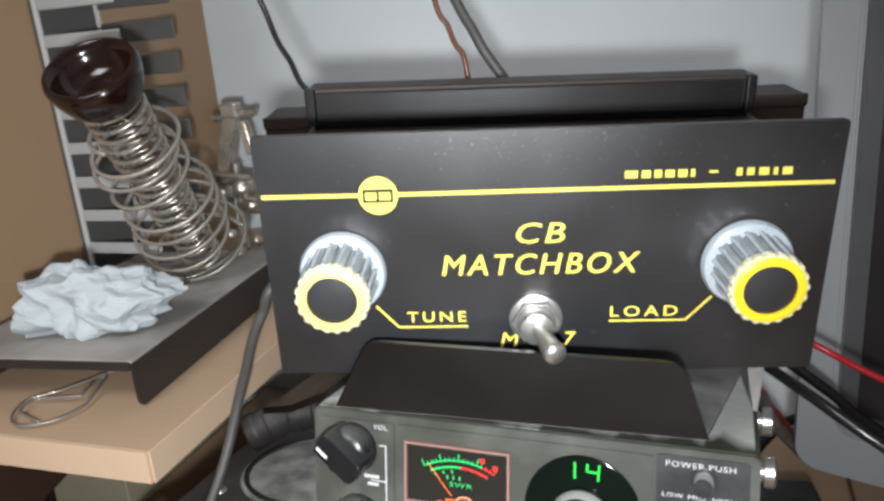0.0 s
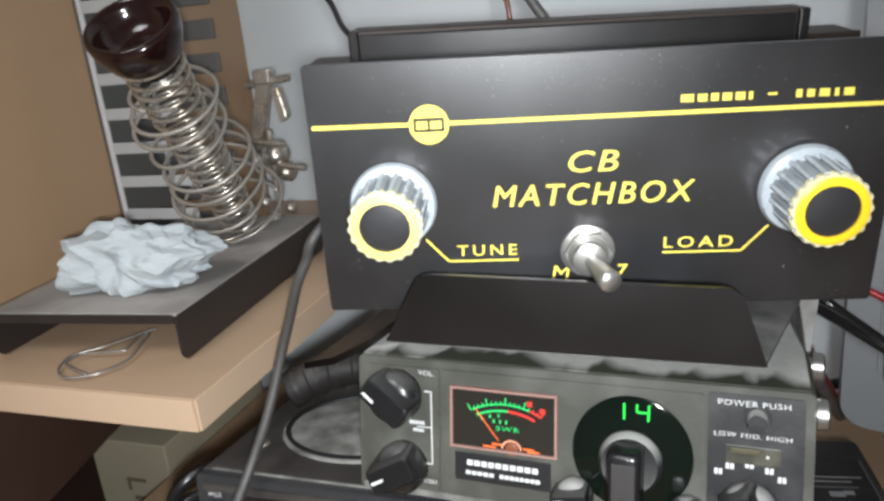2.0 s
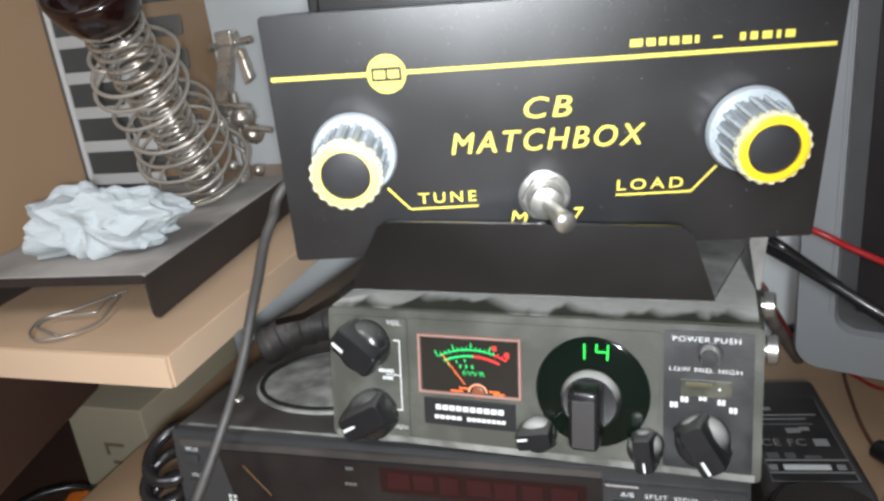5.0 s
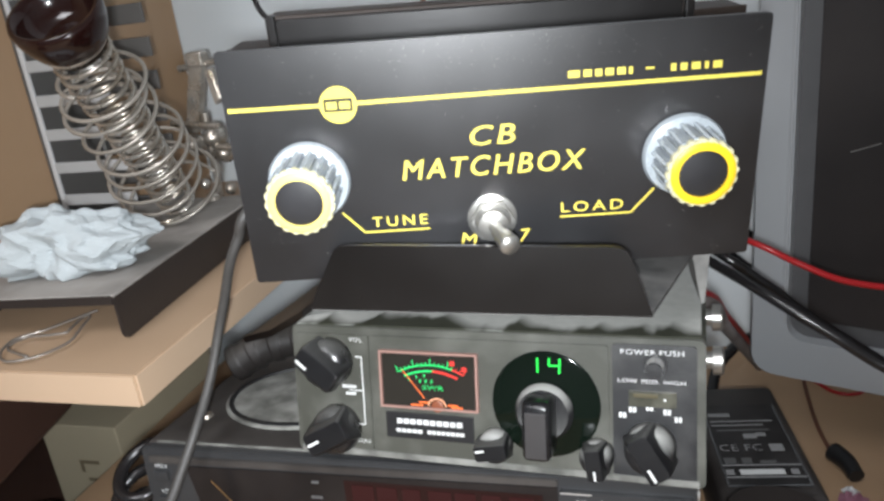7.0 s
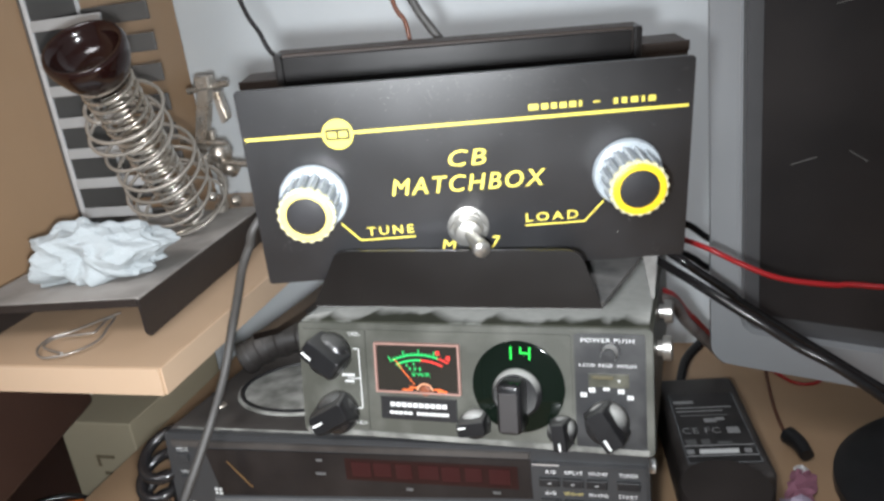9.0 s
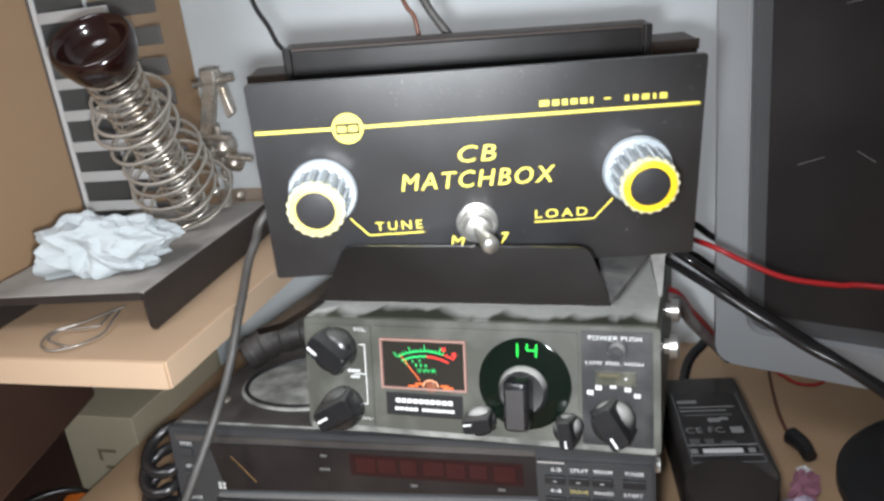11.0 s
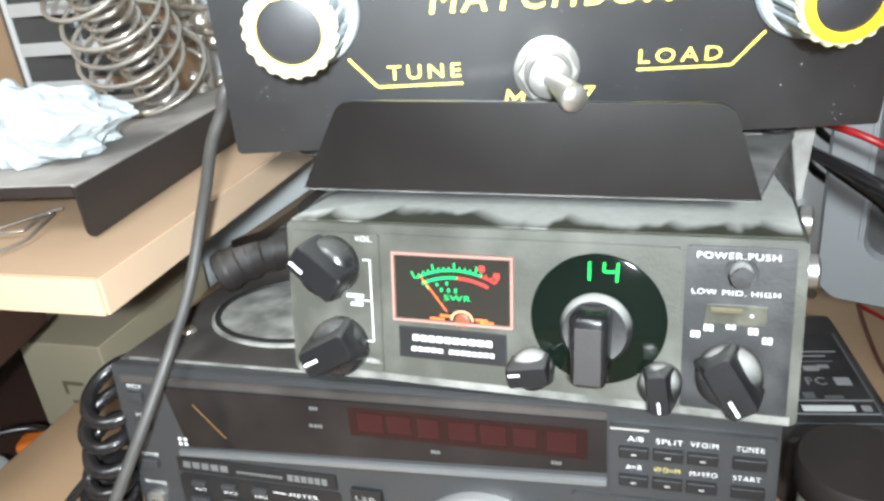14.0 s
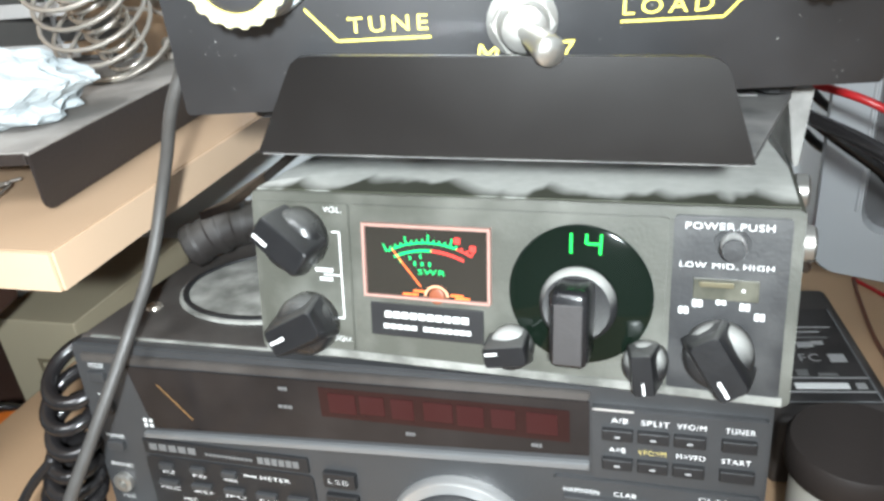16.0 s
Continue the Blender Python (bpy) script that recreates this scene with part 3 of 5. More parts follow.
tagged(part("wire_loop", tube(glide([(-0.177, 0.357, 0.89), (-0.18, 0.352, 0.89), (-0.184, 0.344, 0.89), (-0.19, 0.333, 0.89), (-0.198, 0.324, 0.89), (-0.196, 0.314, 0.89), (-0.19, 0.306, 0.89), (-0.182, 0.302, 0.89), (-0.173, 0.305, 0.89), (-0.167, 0.312, 0.89), (-0.165, 0.323, 0.89), (-0.169, 0.336, 0.891), (-0.174, 0.348, 0.891), (-0.177, 0.346, 0.891), (-0.174, 0.334, 0.891), (-0.173, 0.329, 0.891), (-0.182, 0.326, 0.891), (-0.192, 0.323, 0.891), (-0.191, 0.312, 0.891), (-0.173, 0.305, 0.891)], 8), 0.00065, 7), DULL_WIRE, smooth="all"),
       "bent loop of bare solder wire lying on the shelf", "wire")


# ---- antenna tuner ----
def ribbed_knob(parent, x, z, ring):
    at = facing(x, z, -0.001)
    k = part("knob", lathe([(0.0104, 0.001), (0.0104, 0.0060), (0.0099, 0.0170), (0.0094, 0.0178), (0.0, 0.0178)], 128, at, ribs=16, depth=0.0009), KNOB_FLUTED, parent,
             "frosted grey fluted knob with a yellow ring and black cap", smooth=True)
    part("skirt", lathe([(0.0130, 0.0), (0.0130, 0.0012), (0.0124, 0.0024), (0.0098, 0.0034)], 64, at), KNOB_CLEAR, k, "pale frosted plastic skirt", smooth=True)
    for i in range(16):
        a = 2 * math.pi * (i + 0.5) / 16
        part("rib", tube([(0.0103 * math.cos(a), 0.0103 * math.sin(a), 0.0030), (0.0098 * math.cos(a), 0.0098 * math.sin(a), 0.0172)], 0.0008, 6), KNOB_CLEAR, k, m=at, smooth=True)
    part("ring", lathe([(0.0094, 0.0186), (0.0094, 0.0193), (0.0090, 0.0196), (0.0071, 0.0196), (0.0071, 0.0170)], 64, at), ring, k, smooth=True)
    part("toothed_collar", lathe([(0.0104, 0.0166), (0.0105, 0.0186), (0.0101, 0.0191), (0.0093, 0.0191), (0.0093, 0.0168)], 120, at, ribs=20, depth=0.0005), WORN_RIM, k, smooth=True)
    part("cap", lathe([(0.0072, 0.0172), (0.0072, 0.0188), (0.0066, 0.0190), (0.0, 0.0190)], 40, at), CAP_BLACK, k, smooth=True)


TUNER_POSE = pose(0.0441, 0.2886, 0.9714, 5.5, 2.5, 14.5)


def antenna_tuner():
    t = thing("antenna_tuner", "black antenna tuner with yellow print, ribbed knobs and toggle switch", "antenna tuner", TUNER_POSE)
    part("front_panel", prism(rounded(-0.0717, 0.0922, -0.0345, 0.0422, 0.0012, 3), 0, 0.0022), PANEL_BLACK, t, "satin black front panel")
    part("case", box(-0.0705, 0.0910, 0.0022, 0.085, -0.0335, 0.0284, 0.001), BROWN_BLACK, t, "brown-black painted case")
    for x in (-0.055, 0.075):
        for y in (0.02, 0.07):
            part("foot", lathe([(0.006, -0.0345), (0.006, -0.0415 - 0.0005 * (y > 0.05)), (0.0, -0.0415)], 16, Matrix.Translation((x, y, 0))), BLACK, t)
    stroke(t, YELLOW, [(-0.0705, 0.0245), (-0.0422, 0.0244)], 0.0012)
    stroke(t, YELLOW, [(-0.0310, 0.0244), (0.0905, 0.0249)], 0.0012)
    part("badge", lathe([(0.0057, 0), (0.0057, 0.0004), (0, 0.0004)], 40, facing(-0.0366, 0.0242)), YELLOW, t, "round yellow badge")
    bar(t, PANEL_BLACK, -0.0410, -0.0322, 0.0222, 0.0262, -0.0007)
    for x0, x1 in ((-0.0402, -0.0370), (-0.0362, -0.0330)):
        bar(t, YELLOW, x0, x1, 0.0231, 0.0253, -0.0010)
    for x0, x1 in ((0.0326, 0.0358), (0.0368, 0.0391), (0.0400, 0.0419), (0.0428, 0.0451), (0.0460, 0.0483), (0.0492, 0.0502), (0.0538, 0.0560), (0.0606, 0.0620),
                   (0.0632, 0.0650), (0.0662, 0.0686), (0.0698, 0.0708), (0.0720, 0.0744)):
        dash = x0 == 0.0538
        bar(t, YELLOW, 0.0330 + (x0 - 0.0326) * 1.09, 0.0330 + (x1 - 0.0326) * 1.09, 0.0284 if dash else 0.0274, 0.0290 if dash else 0.0295)
    for k in (-1, 1):
        lettering("CB", t, YELLOW, 0.0028 + k * 0.00010, 0.0167 + k * 0.00010, 0.0085, 0.0148, -0.0003 - k * 0.00004, shear=0.2, space=1.2)
        lettering("MATCHBOX", t, YELLOW, -0.0192 + k * 0.00010, 0.0385 + k * 0.00010, -0.0014, 0.0052, -0.0003 - k * 0.00004, shear=0.2, space=1.2)
    lettering("TUNE", t, YELLOW, -0.0305, -0.0125, -0.0168, -0.0133, weight=0.006, space=1.35)
    lettering("LOAD", t, YELLOW, 0.0308, 0.0507, -0.0159, -0.0124, weight=0.006, space=1.35)
    stroke(t, YELLOW, [(-0.0120, -0.0184), (-0.0330, -0.0184)], 0.0006)
    stroke(t, YELLOW, [(-0.0332, -0.0184), (-0.0398, -0.0110)], 0.0006)
    stroke(t, YELLOW, [(0.0305, -0.0173), (0.0532, -0.0173)], 0.0006)
    stroke(t, YELLOW, [(0.0532, -0.0173), (0.0603, -0.0095)], 0.0006)
    lettering("M", t, YELLOW, -0.0022, 0.0036, -0.0258, -0.0208, shear=0.2, weight=0.0)
    lettering("7", t, YELLOW, 0.0172, 0.0207, -0.0255, -0.0208, shear=0.2, weight=0.006)
    rnd, bm = random.Random(4), bmesh.new()
    for k in range(520):
        x, z = (rnd.gauss(0.012, 0.026), 0.0418 - abs(rnd.gauss(0, 0.009))) if k % 5 < 3 else (rnd.uniform(-0.068, 0.089), rnd.uniform(-0.033, 0.041))
        x = min(0.089, max(-0.068, x))
        w = rnd.choice((0.00009, 0.00011, 0.00013, 0.00018, 0.00026))
        box(x, x + w, -0.00015, 0.0, z, z + w * rnd.uniform(0.7, 1.6), bm=bm)
    tagged(part("dust_specks", bm, PALE_DUST, t), kind="stuff")
    ribbed_knob(t, -0.0486, 0.0008, RING_PALE)
    ribbed_knob(t, 0.0688, 0.0016, RING_YELLOW)
    sw = part("toggle_switch", lathe([(0.0080, 0), (0.0080, 0.0010), (0.0062, 0.0016), (0.0058, 0.0046), (0.0050, 0.0052), (0.0050, 0.0080), (0.0034, 0.0086), (0, 0.0086)], 24, facing(0.0085, -0.0160)), NICKEL, t,
              "nickel toggle switch with a round-tipped lever", smooth=True)
    a, b = Vector((0.0085, -0.0070, -0.0160)), Vector((0.0129, -0.0205, -0.0172))
    part("lever", tube([a.lerp(b, i / 12) for i in range(13)], lambda s: 0.0020 + 0.0015 * s if s < 0.93 else 0.0030, 14), NICKEL, sw, smooth="all")
    part("hex_nut", lathe([(0.0072, 0.0010), (0.0072, 0.0036), (0, 0.0036)], 6, facing(0.0085, -0.0160)), NICKEL, sw)
    return t


def flat_box():
    """The shallow black box on the tuner's roof."""
    b = thing("flat_case", "shallow black plastic case lying on top of the tuner", "case", TUNER_POSE @ Matrix.Translation((0.0100, 0.0650, 0.0286)))
    part("body", box(-0.0803, 0.0803, 0.002, 0.016, 0.0016, 0.0146, 0.0012), BROWN_BLACK, b)
    part("plinth", box(-0.0785, 0.0785, 0.003, 0.015, 0.0, 0.0020), BLACK, b)
    part("front_face", box(-0.0768, 0.0755, 0.0002, 0.003, 0.0024, 0.0134, 0.0006), FLAT_BLACK, b, "glossy black front face")
    for x in (-0.0803, 0.0762):
        part("end_rib", box(x, x + 0.0036, -0.0006, 0.006, 0.0016, 0.0149, 0.0008), FLAT_BLACK, b)
    return b


def rear_case():
    """The dark box that stands behind the tuner."""
    b = thing("equipment_case", "brown-black painted equipment case standing behind the tuner", "case", TUNER_POSE @ pose(0.0125, 0.0900, 0.0, 0, -0.8, 0))
    part("body", box(-0.1060, 0.1060, 0.0, 0.022, -0.0355, 0.0298, 0.0010), BROWN_BLACK, b)
    part("top_seam", box(-0.1063, 0.1063, -0.0006, 0.0010, 0.0252, 0.0300, 0.0004), BROWN_BLACK, b)
    return b


antenna_tuner()
flat_box()
rear_case()


# ---- bracket under the tuner ----
def tilt_bracket():
    """A folded sheet: a flap that leans back, a floor that flares towards the rear, and an arm down the radio's side."""
    b = thing("mounting_bracket", "glossy black folded sheet mounting bracket on a dusty radio", "bracket", pose(0.0465, 0.2745, 0.9290, 0, 3.4, 5.0))
    outline = [(-0.0550, 0.0), (0.0550, 0.0), (0.0482, 0.0182), (0.0470, 0.0204), (0.0450, 0.0217), (0.0424, 0.0221), (-0.0402, 0.0221), (-0.0430, 0.0217), (-0.0448, 0.0204), (-0.0460, 0.0182)]
    part("front_flap", prism(outline, 0, 0.0022), GLOSS_BLACK, b, m=pose(0, 0, 0, -3, 0, 0), smooth=True)
    part("floor_plate", slab([(-0.0545, 0.001), (0.0545, 0.001), (0.0735, 0.0540), (0.0745, 0.120), (-0.0600, 0.120), (-0.0580, 0.040)], -0.0008, 0.0008), DUST_DIM, b, "dusty black floor plate")
    part("dust_patch", box(0.0565, 0.0640, 0.050, 0.060, 0.0009, 0.0012), ARM_DUST, b, "pale patch of dust")
    part("side_arm", prism([(0.0, 0.0), (0.0068, 0.0004), (0.0062, -0.0220), (0.0048, -0.0220)], 0, 0.030, 0.0003), ARM_DUST, b, "dust-covered arm bent down the radio's side", m=pose(0.0735, 0.0580, 0.0006, 0, 0, 0))
    for x in (-0.035, 0.035):
        part("leg", box(x - 0.004, x + 0.004, 0.085, 0.115, -0.032, -0.0005, 0.001), BLACK, b)
    return b


tilt_bracket()


# ---- small transceiver ----
def pointer_knob(parent, x, z, r, h, mat, m, angle=0.0, line=True, name="knob", side=0.0):
    """A knob with a round skirt and a chamfered bar grip."""
    at = m @ facing(x, z) @ Matrix.Rotation(radians(angle), 4, "Z")
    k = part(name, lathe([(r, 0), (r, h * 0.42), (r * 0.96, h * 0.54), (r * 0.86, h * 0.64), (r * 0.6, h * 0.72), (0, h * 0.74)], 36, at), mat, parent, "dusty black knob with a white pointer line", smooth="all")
    bm, rows = bmesh.new(), []
    for wx, wy, z in ((0.74, 0.94, 0.34), (0.60, 0.96, 0.70), (0.46, 0.95, 0.97), (0.42, 0.91, 1.0)):
        rows.append([bm.verts.new((x, y, h * z)) for x, y in rounded(-wx * r, wx * r, -wy * r, wy * r, r * 0.16, 3)])
    for a, b in zip(rows, rows[1:]):
        for i in range(len(a)):
            bm.faces.new((a[i], a[(i + 1) % len(a)], b[(i + 1) % len(a)], b[i]))
    bm.faces.new(rows[-1])
    bm.faces.new(rows[0][::-1])
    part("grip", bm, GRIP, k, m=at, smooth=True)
    if line:
        part("pointer_line", box(side * r * 0.3 - r * 0.055, side * r * 0.3 + r * 0.055, r * 0.30, r * 0.84, h - 0.0004, h + 0.0003), WHITE_INK, k, m=at)
    return k


def mobile_radio():
    r = thing("mobile_radio", "small dusty olive-grey two-way radio with a lit meter and dial", "radio", pose(0.0405, 0.3046, 0.8480, -5, 0, -3))
    F = pose(0, 0, 0, -8, 0, 0)
    L, R, H, D = -0.0866, 0.0774, 0.0545, 0.165
    side = [(0.0, 0.0), (0.0076, 0.0540), (D, 0.0540), (D, 0.0)]
    bm = bmesh.new()
    a, b = [bm.verts.new((L, y, z)) for y, z in side], [bm.verts.new((R, y, z)) for y, z in side]
    bm.faces.new(a), bm.faces.new(b[::-1])
    for i in range(4):
        j = (i + 1) % 4
        bm.faces.new((a[i], a[j], b[j], b[i]))
    bmesh.ops.recalc_face_normals(bm, faces=bm.faces)
    bmesh.ops.bevel(bm, geom=bm.edges[:], offset=0.0012, segments=2, affect="EDGES")
    part("case", bm, OLIVE_CASE, r, "dark olive metal case")
    part("dusty_top", box(L + 0.0016, R - 0.0016, 0.0076, D - 0.002, 0.0540, 0.0546, 0.0002), DUST_TOP, r, "thick grey dust wiped dark along the front")
    part("bezel", prism(rounded(L, R, 0.0, H, 0.0020), -0.0012, 0.004, 0.0004), OLIVE, r, m=F)
    # raised fields of the face
    for x0, x1, z0, z1 in ((L + 0.0025, -0.0515, 0.0025, H - 0.003), (-0.0505, 0.0440, 0.0025, H - 0.003), (0.0452, R - 0.003, 0.0025, H - 0.0022)):
        part("face_field", prism(rounded(x0, x1, z0, z1, 0.0012), -0.0020, 0.0, 0.0003), FIELD if x0 > 0.04 else OLIVE, r, m=F)
    part("dust_line", box(L + 0.002, R - 0.002, -0.0024, -0.0012, 0.0004, 0.0030, 0.0004), PALE_DUST, r, "pale dust along the lower edge", m=F)
    y = -0.0024
    lettering("VOL.", r, WHITE_INK, -0.0600, -0.0535, 0.0486, 0.0505, y, F)
    lettering("SQU.", r, WHITE_INK, -0.0582, -0.0520, 0.0060, 0.0078, y, F)
    for pts in ([(-0.0575, 0.0424), (-0.0548, 0.0424), (-0.0545, 0.0140), (-0.0570, 0.0140)], [(-0.0548, 0.0283), (-0.0610, 0.0283)]):
        for p, q in zip(pts, pts[1:]):
            stroke(r, WHITE_INK, [p, q], 0.00045, y, F)
    word(r, WHITE_INK, -0.0640, -0.0575, 0.0291, 0.0304, 5, y, F)
    word(r, WHITE_INK, -0.0625, -0.0578, 0.0262, 0.0274, 4, y, F)
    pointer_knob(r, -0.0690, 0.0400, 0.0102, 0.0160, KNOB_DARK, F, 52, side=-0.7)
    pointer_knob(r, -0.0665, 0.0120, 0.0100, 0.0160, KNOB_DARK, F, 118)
    # lit meter
    me = part("signal_meter", box(-0.0460, -0.0058, -0.0030, 0.0, 0.0232, 0.0458, 0.0003), METER_FACE, r, "lit signal meter with green and red scales", m=F)
    Y = -0.0033
    for x0, x1, z0, z1 in ((-0.0464, -0.0054, 0.0452, 0.0462), (-0.0464, -0.0054, 0.0228, 0.0236), (-0.0464, -0.0455, 0.0236, 0.0452), (-0.0063, -0.0054, 0.0236, 0.0452)):
        part("rim", box(x0, x1, -0.0042, -0.0022, z0, z1, 0.0002), PINK_FRAME, me)
    cx, cz = -0.0248, 0.0120

    def arc(rad, a0, a1, n=14):
        return [(cx + rad * math.cos(radians(a0 + (a1 - a0) * i / n)), cz + rad * math.sin(radians(a0 + (a1 - a0) * i / n))) for i in range(n + 1)]

    stroke(me, GREEN_GLOW, arc(0.0288, 117, 72), 0.0006, Y, None, "scale_arc")
    stroke(me, RED_GLOW, arc(0.0288, 72, 62, 5), 0.0006, Y, None, "scale_arc")
    stroke(me, GREEN_GLOW, arc(0.0264, 115, 88), 0.0008, Y, None, "scale_arc")
    stroke(me, RED_GLOW, arc(0.0264, 88, 65, 8), 0.0009, Y, None, "scale_arc")
    for i in range(17):
        a = 118 - i * 56 / 16
        long = 0.0011 if i % 4 else 0.0026
        stroke(me, GREEN_GLOW if i < 14 else RED_GLOW, arc(0.0288, a, a, 1)[:1] + arc(0.0288 + long, a, a, 1)[:1], 0.0005, Y, None, "tick")
    for a in (112, 104, 96):
        stroke(me, GREEN_GLOW, arc(0.0240, a, a, 1)[:1] + arc(0.0252, a, a, 1)[:1], 0.0006, Y, None, "tick")
    for k in range(3):
        bar(me, GREEN_GLOW, -0.0296 + k * 0.0024, -0.0290 + k * 0.0024, 0.0335, 0.0348, Y)
    for x0, z0 in ((-0.0166, 0.0410), (-0.0118, 0.0388)):
        bar(me, RED_GLOW, x0, x0 + 0.0018, z0, z0 + 0.0018, Y)
    lettering("SWR", me, GREEN_GLOW, -0.0284, -0.0195, 0.0308, 0.0326, Y)
    stroke(me, ORANGE_GLOW, [(-0.0275, 0.0272), (-0.0365, 0.0385)], 0.0004, Y - 0.0003, None, "needle")
    part("pivot_dome", lathe([(0.0026, -0.0004), (0.0025, 0.0000), (0.0016, 0.0002), (0, 0.0002)], 28, facing(-0.0225, 0.0242, -0.0031)), AMBER, me, "orange lit pivot dome", smooth="all")
    stroke(me, PIVOT_GLOW, [(-0.0225 + 0.0036 * math.cos(radians(a)), 0.0242 + 0.0032 * math.sin(radians(a))) for a in range(0, 181, 15)], 0.0007, Y, None, "pivot_arch")
    for x0, x1, z in ((-0.0335, -0.0285, 0.0240), (-0.0300, -0.0262, 0.0252), (-0.0180, -0.0140, 0.0246), (-0.0165, -0.0120, 0.0238)):
        bar(me, ORANGE_GLOW, x0, x1, z, z + 0.0006, Y)
    part("plate", box(-0.0450, -0.0080, -0.0026, 0.0, 0.0098, 0.0205, 0.0002), BLACK, r, "black name plate", m=F)
    word(r, WHITE_INK, -0.0400, -0.0120, 0.0160, 0.0180, 10, -0.0030, F)
    word(r, WHITE_INK, -0.0405, -0.0290, 0.0124, 0.0138, 5, -0.0030, F)
    word(r, WHITE_INK, -0.0272, -0.0115, 0.0124, 0.0138, 8, -0.0030, F)
    # channel dial
    di = part("channel_dial", lathe([(0.0205, 0), (0.0205, 0.0026), (0.0196, 0.0030), (0.0, 0.0030)], 64, F @ facing(0.0205, 0.0280)), DIAL, r, "black dial with green lit digits", smooth=True)
    for x, pts in ((0.0160, [(0.002, 0.0), (0.002, 0.0058)]), (0.0218, [(0.0006, 0.0058), (0.0004, 0.0030), (0.0042, 0.0030)]), (0.0218, [(0.0046, 0.0058), (0.0043, 0.0)])):
        for p, q in zip(pts, pts[1:]):
            stroke(di, DIGIT_GLOW, [(x + p[0], 0.0403 + p[1]), (x + q[0], 0.0403 + q[1])], 0.0008, -0.0034, F, "digit_segment")
    k = part("channel_knob", lathe([(0.0108, 0.003), (0.0104, 0.007), (0.0088, 0.0085), (0.0, 0.0085)], 40, F @ facing(0.0205, 0.0260)), KNOB_BLACK, r, "black dusty knob with a long grip bar", smooth=True)
    part("grip", box(-0.0052, 0.0052, -0.0132, 0.0085, 0.007, 0.0215, 0.0022, 3), KNOB_BLACK, k, m=F @ facing(0.0205, 0.0260), smooth=True)
    part("grip_face", box(-0.0038, 0.0038, -0.0118, 0.0050, 0.0214, 0.0218, 0.0002), KNOB_FACE, k, "dull dusty face of the grip", m=F @ facing(0.0205, 0.0260))
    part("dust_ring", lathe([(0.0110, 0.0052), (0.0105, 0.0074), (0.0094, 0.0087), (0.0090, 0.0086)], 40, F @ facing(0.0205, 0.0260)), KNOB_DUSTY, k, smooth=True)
    # right field
    lettering("POWER.PUSH", r, WHITE_INK, 0.0482, 0.0700, 0.0487, 0.0506, y, F)
    pb = part("push_button", lathe([(0.0031, 0), (0.0031, 0.0088), (0.0027, 0.0094), (0, 0.0094)], 24, F @ facing(0.0602, 0.0450)), BRIGHT, r, "bright push button with a black cap", smooth=True)
    part("cap", lathe([(0.0030, 0.0090), (0.0029, 0.0099), (0, 0.0100)], 24, F @ facing(0.0602, 0.0450)), BLACK, pb, smooth=True)
    part("button_collar", lathe([(0.0047, 0.0), (0.0046, 0.0024), (0.0031, 0.0022)], 28, F @ facing(0.0602, 0.0450)), BLACK, r, smooth=True)
    for s, x0, x1 in (("LOW", 0.0472, 0.0540), ("MID.", 0.0555, 0.0618), ("HIGH", 0.0632, 0.0706)):
        lettering(s, r, WHITE_INK, x0, x1, 0.0382, 0.0397, y, F)
    part("slide_switch", box(0.0510, 0.0675, -0.0026, 0.0, 0.0295, 0.0354, 0.0002), SWITCH_GREY, r, "recessed slide switch behind dusty clear plastic", m=F)
    part("slider", box(0.0525, 0.0612, -0.0030, -0.001, 0.0330, 0.0345, 0.0002), DULL_BRASS, r, m=F)
    bar(r, WHITE_INK, 0.0632, 0.0640, 0.0322, 0.0330, -0.0030, F)
    for x0, z0 in ((0.0475, 0.0250), (0.0510, 0.0272), (0.0570, 0.0282), (0.0630, 0.0270), (0.0668, 0.0245)):
        word(r, WHITE_INK, x0, x0 + 0.0028, z0, z0 + 0.0019, 2, y, F)
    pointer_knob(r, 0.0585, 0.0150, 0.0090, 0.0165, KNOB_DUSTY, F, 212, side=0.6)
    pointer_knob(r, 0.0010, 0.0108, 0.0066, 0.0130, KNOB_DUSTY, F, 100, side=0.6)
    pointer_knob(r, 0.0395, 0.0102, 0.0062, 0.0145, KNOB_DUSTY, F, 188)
    # thumb screws on the side
    for yy, z in ((0.036, 0.034), (0.062, 0.042)):
        part("thumb_screw", lathe([(0.0035, 0), (0.0035, 0.0022), (0.0056, 0.0024), (0.0056, 0.0058), (0.0046, 0.0066), (0, 0.0066)], 28, Matrix.Translation((R + 0.0002, yy, z)) @ Matrix.Rotation(radians(90), 4, "Y")), NICKEL, r, "nickel thumb screw", smooth=True)
    return r


mobile_radio()


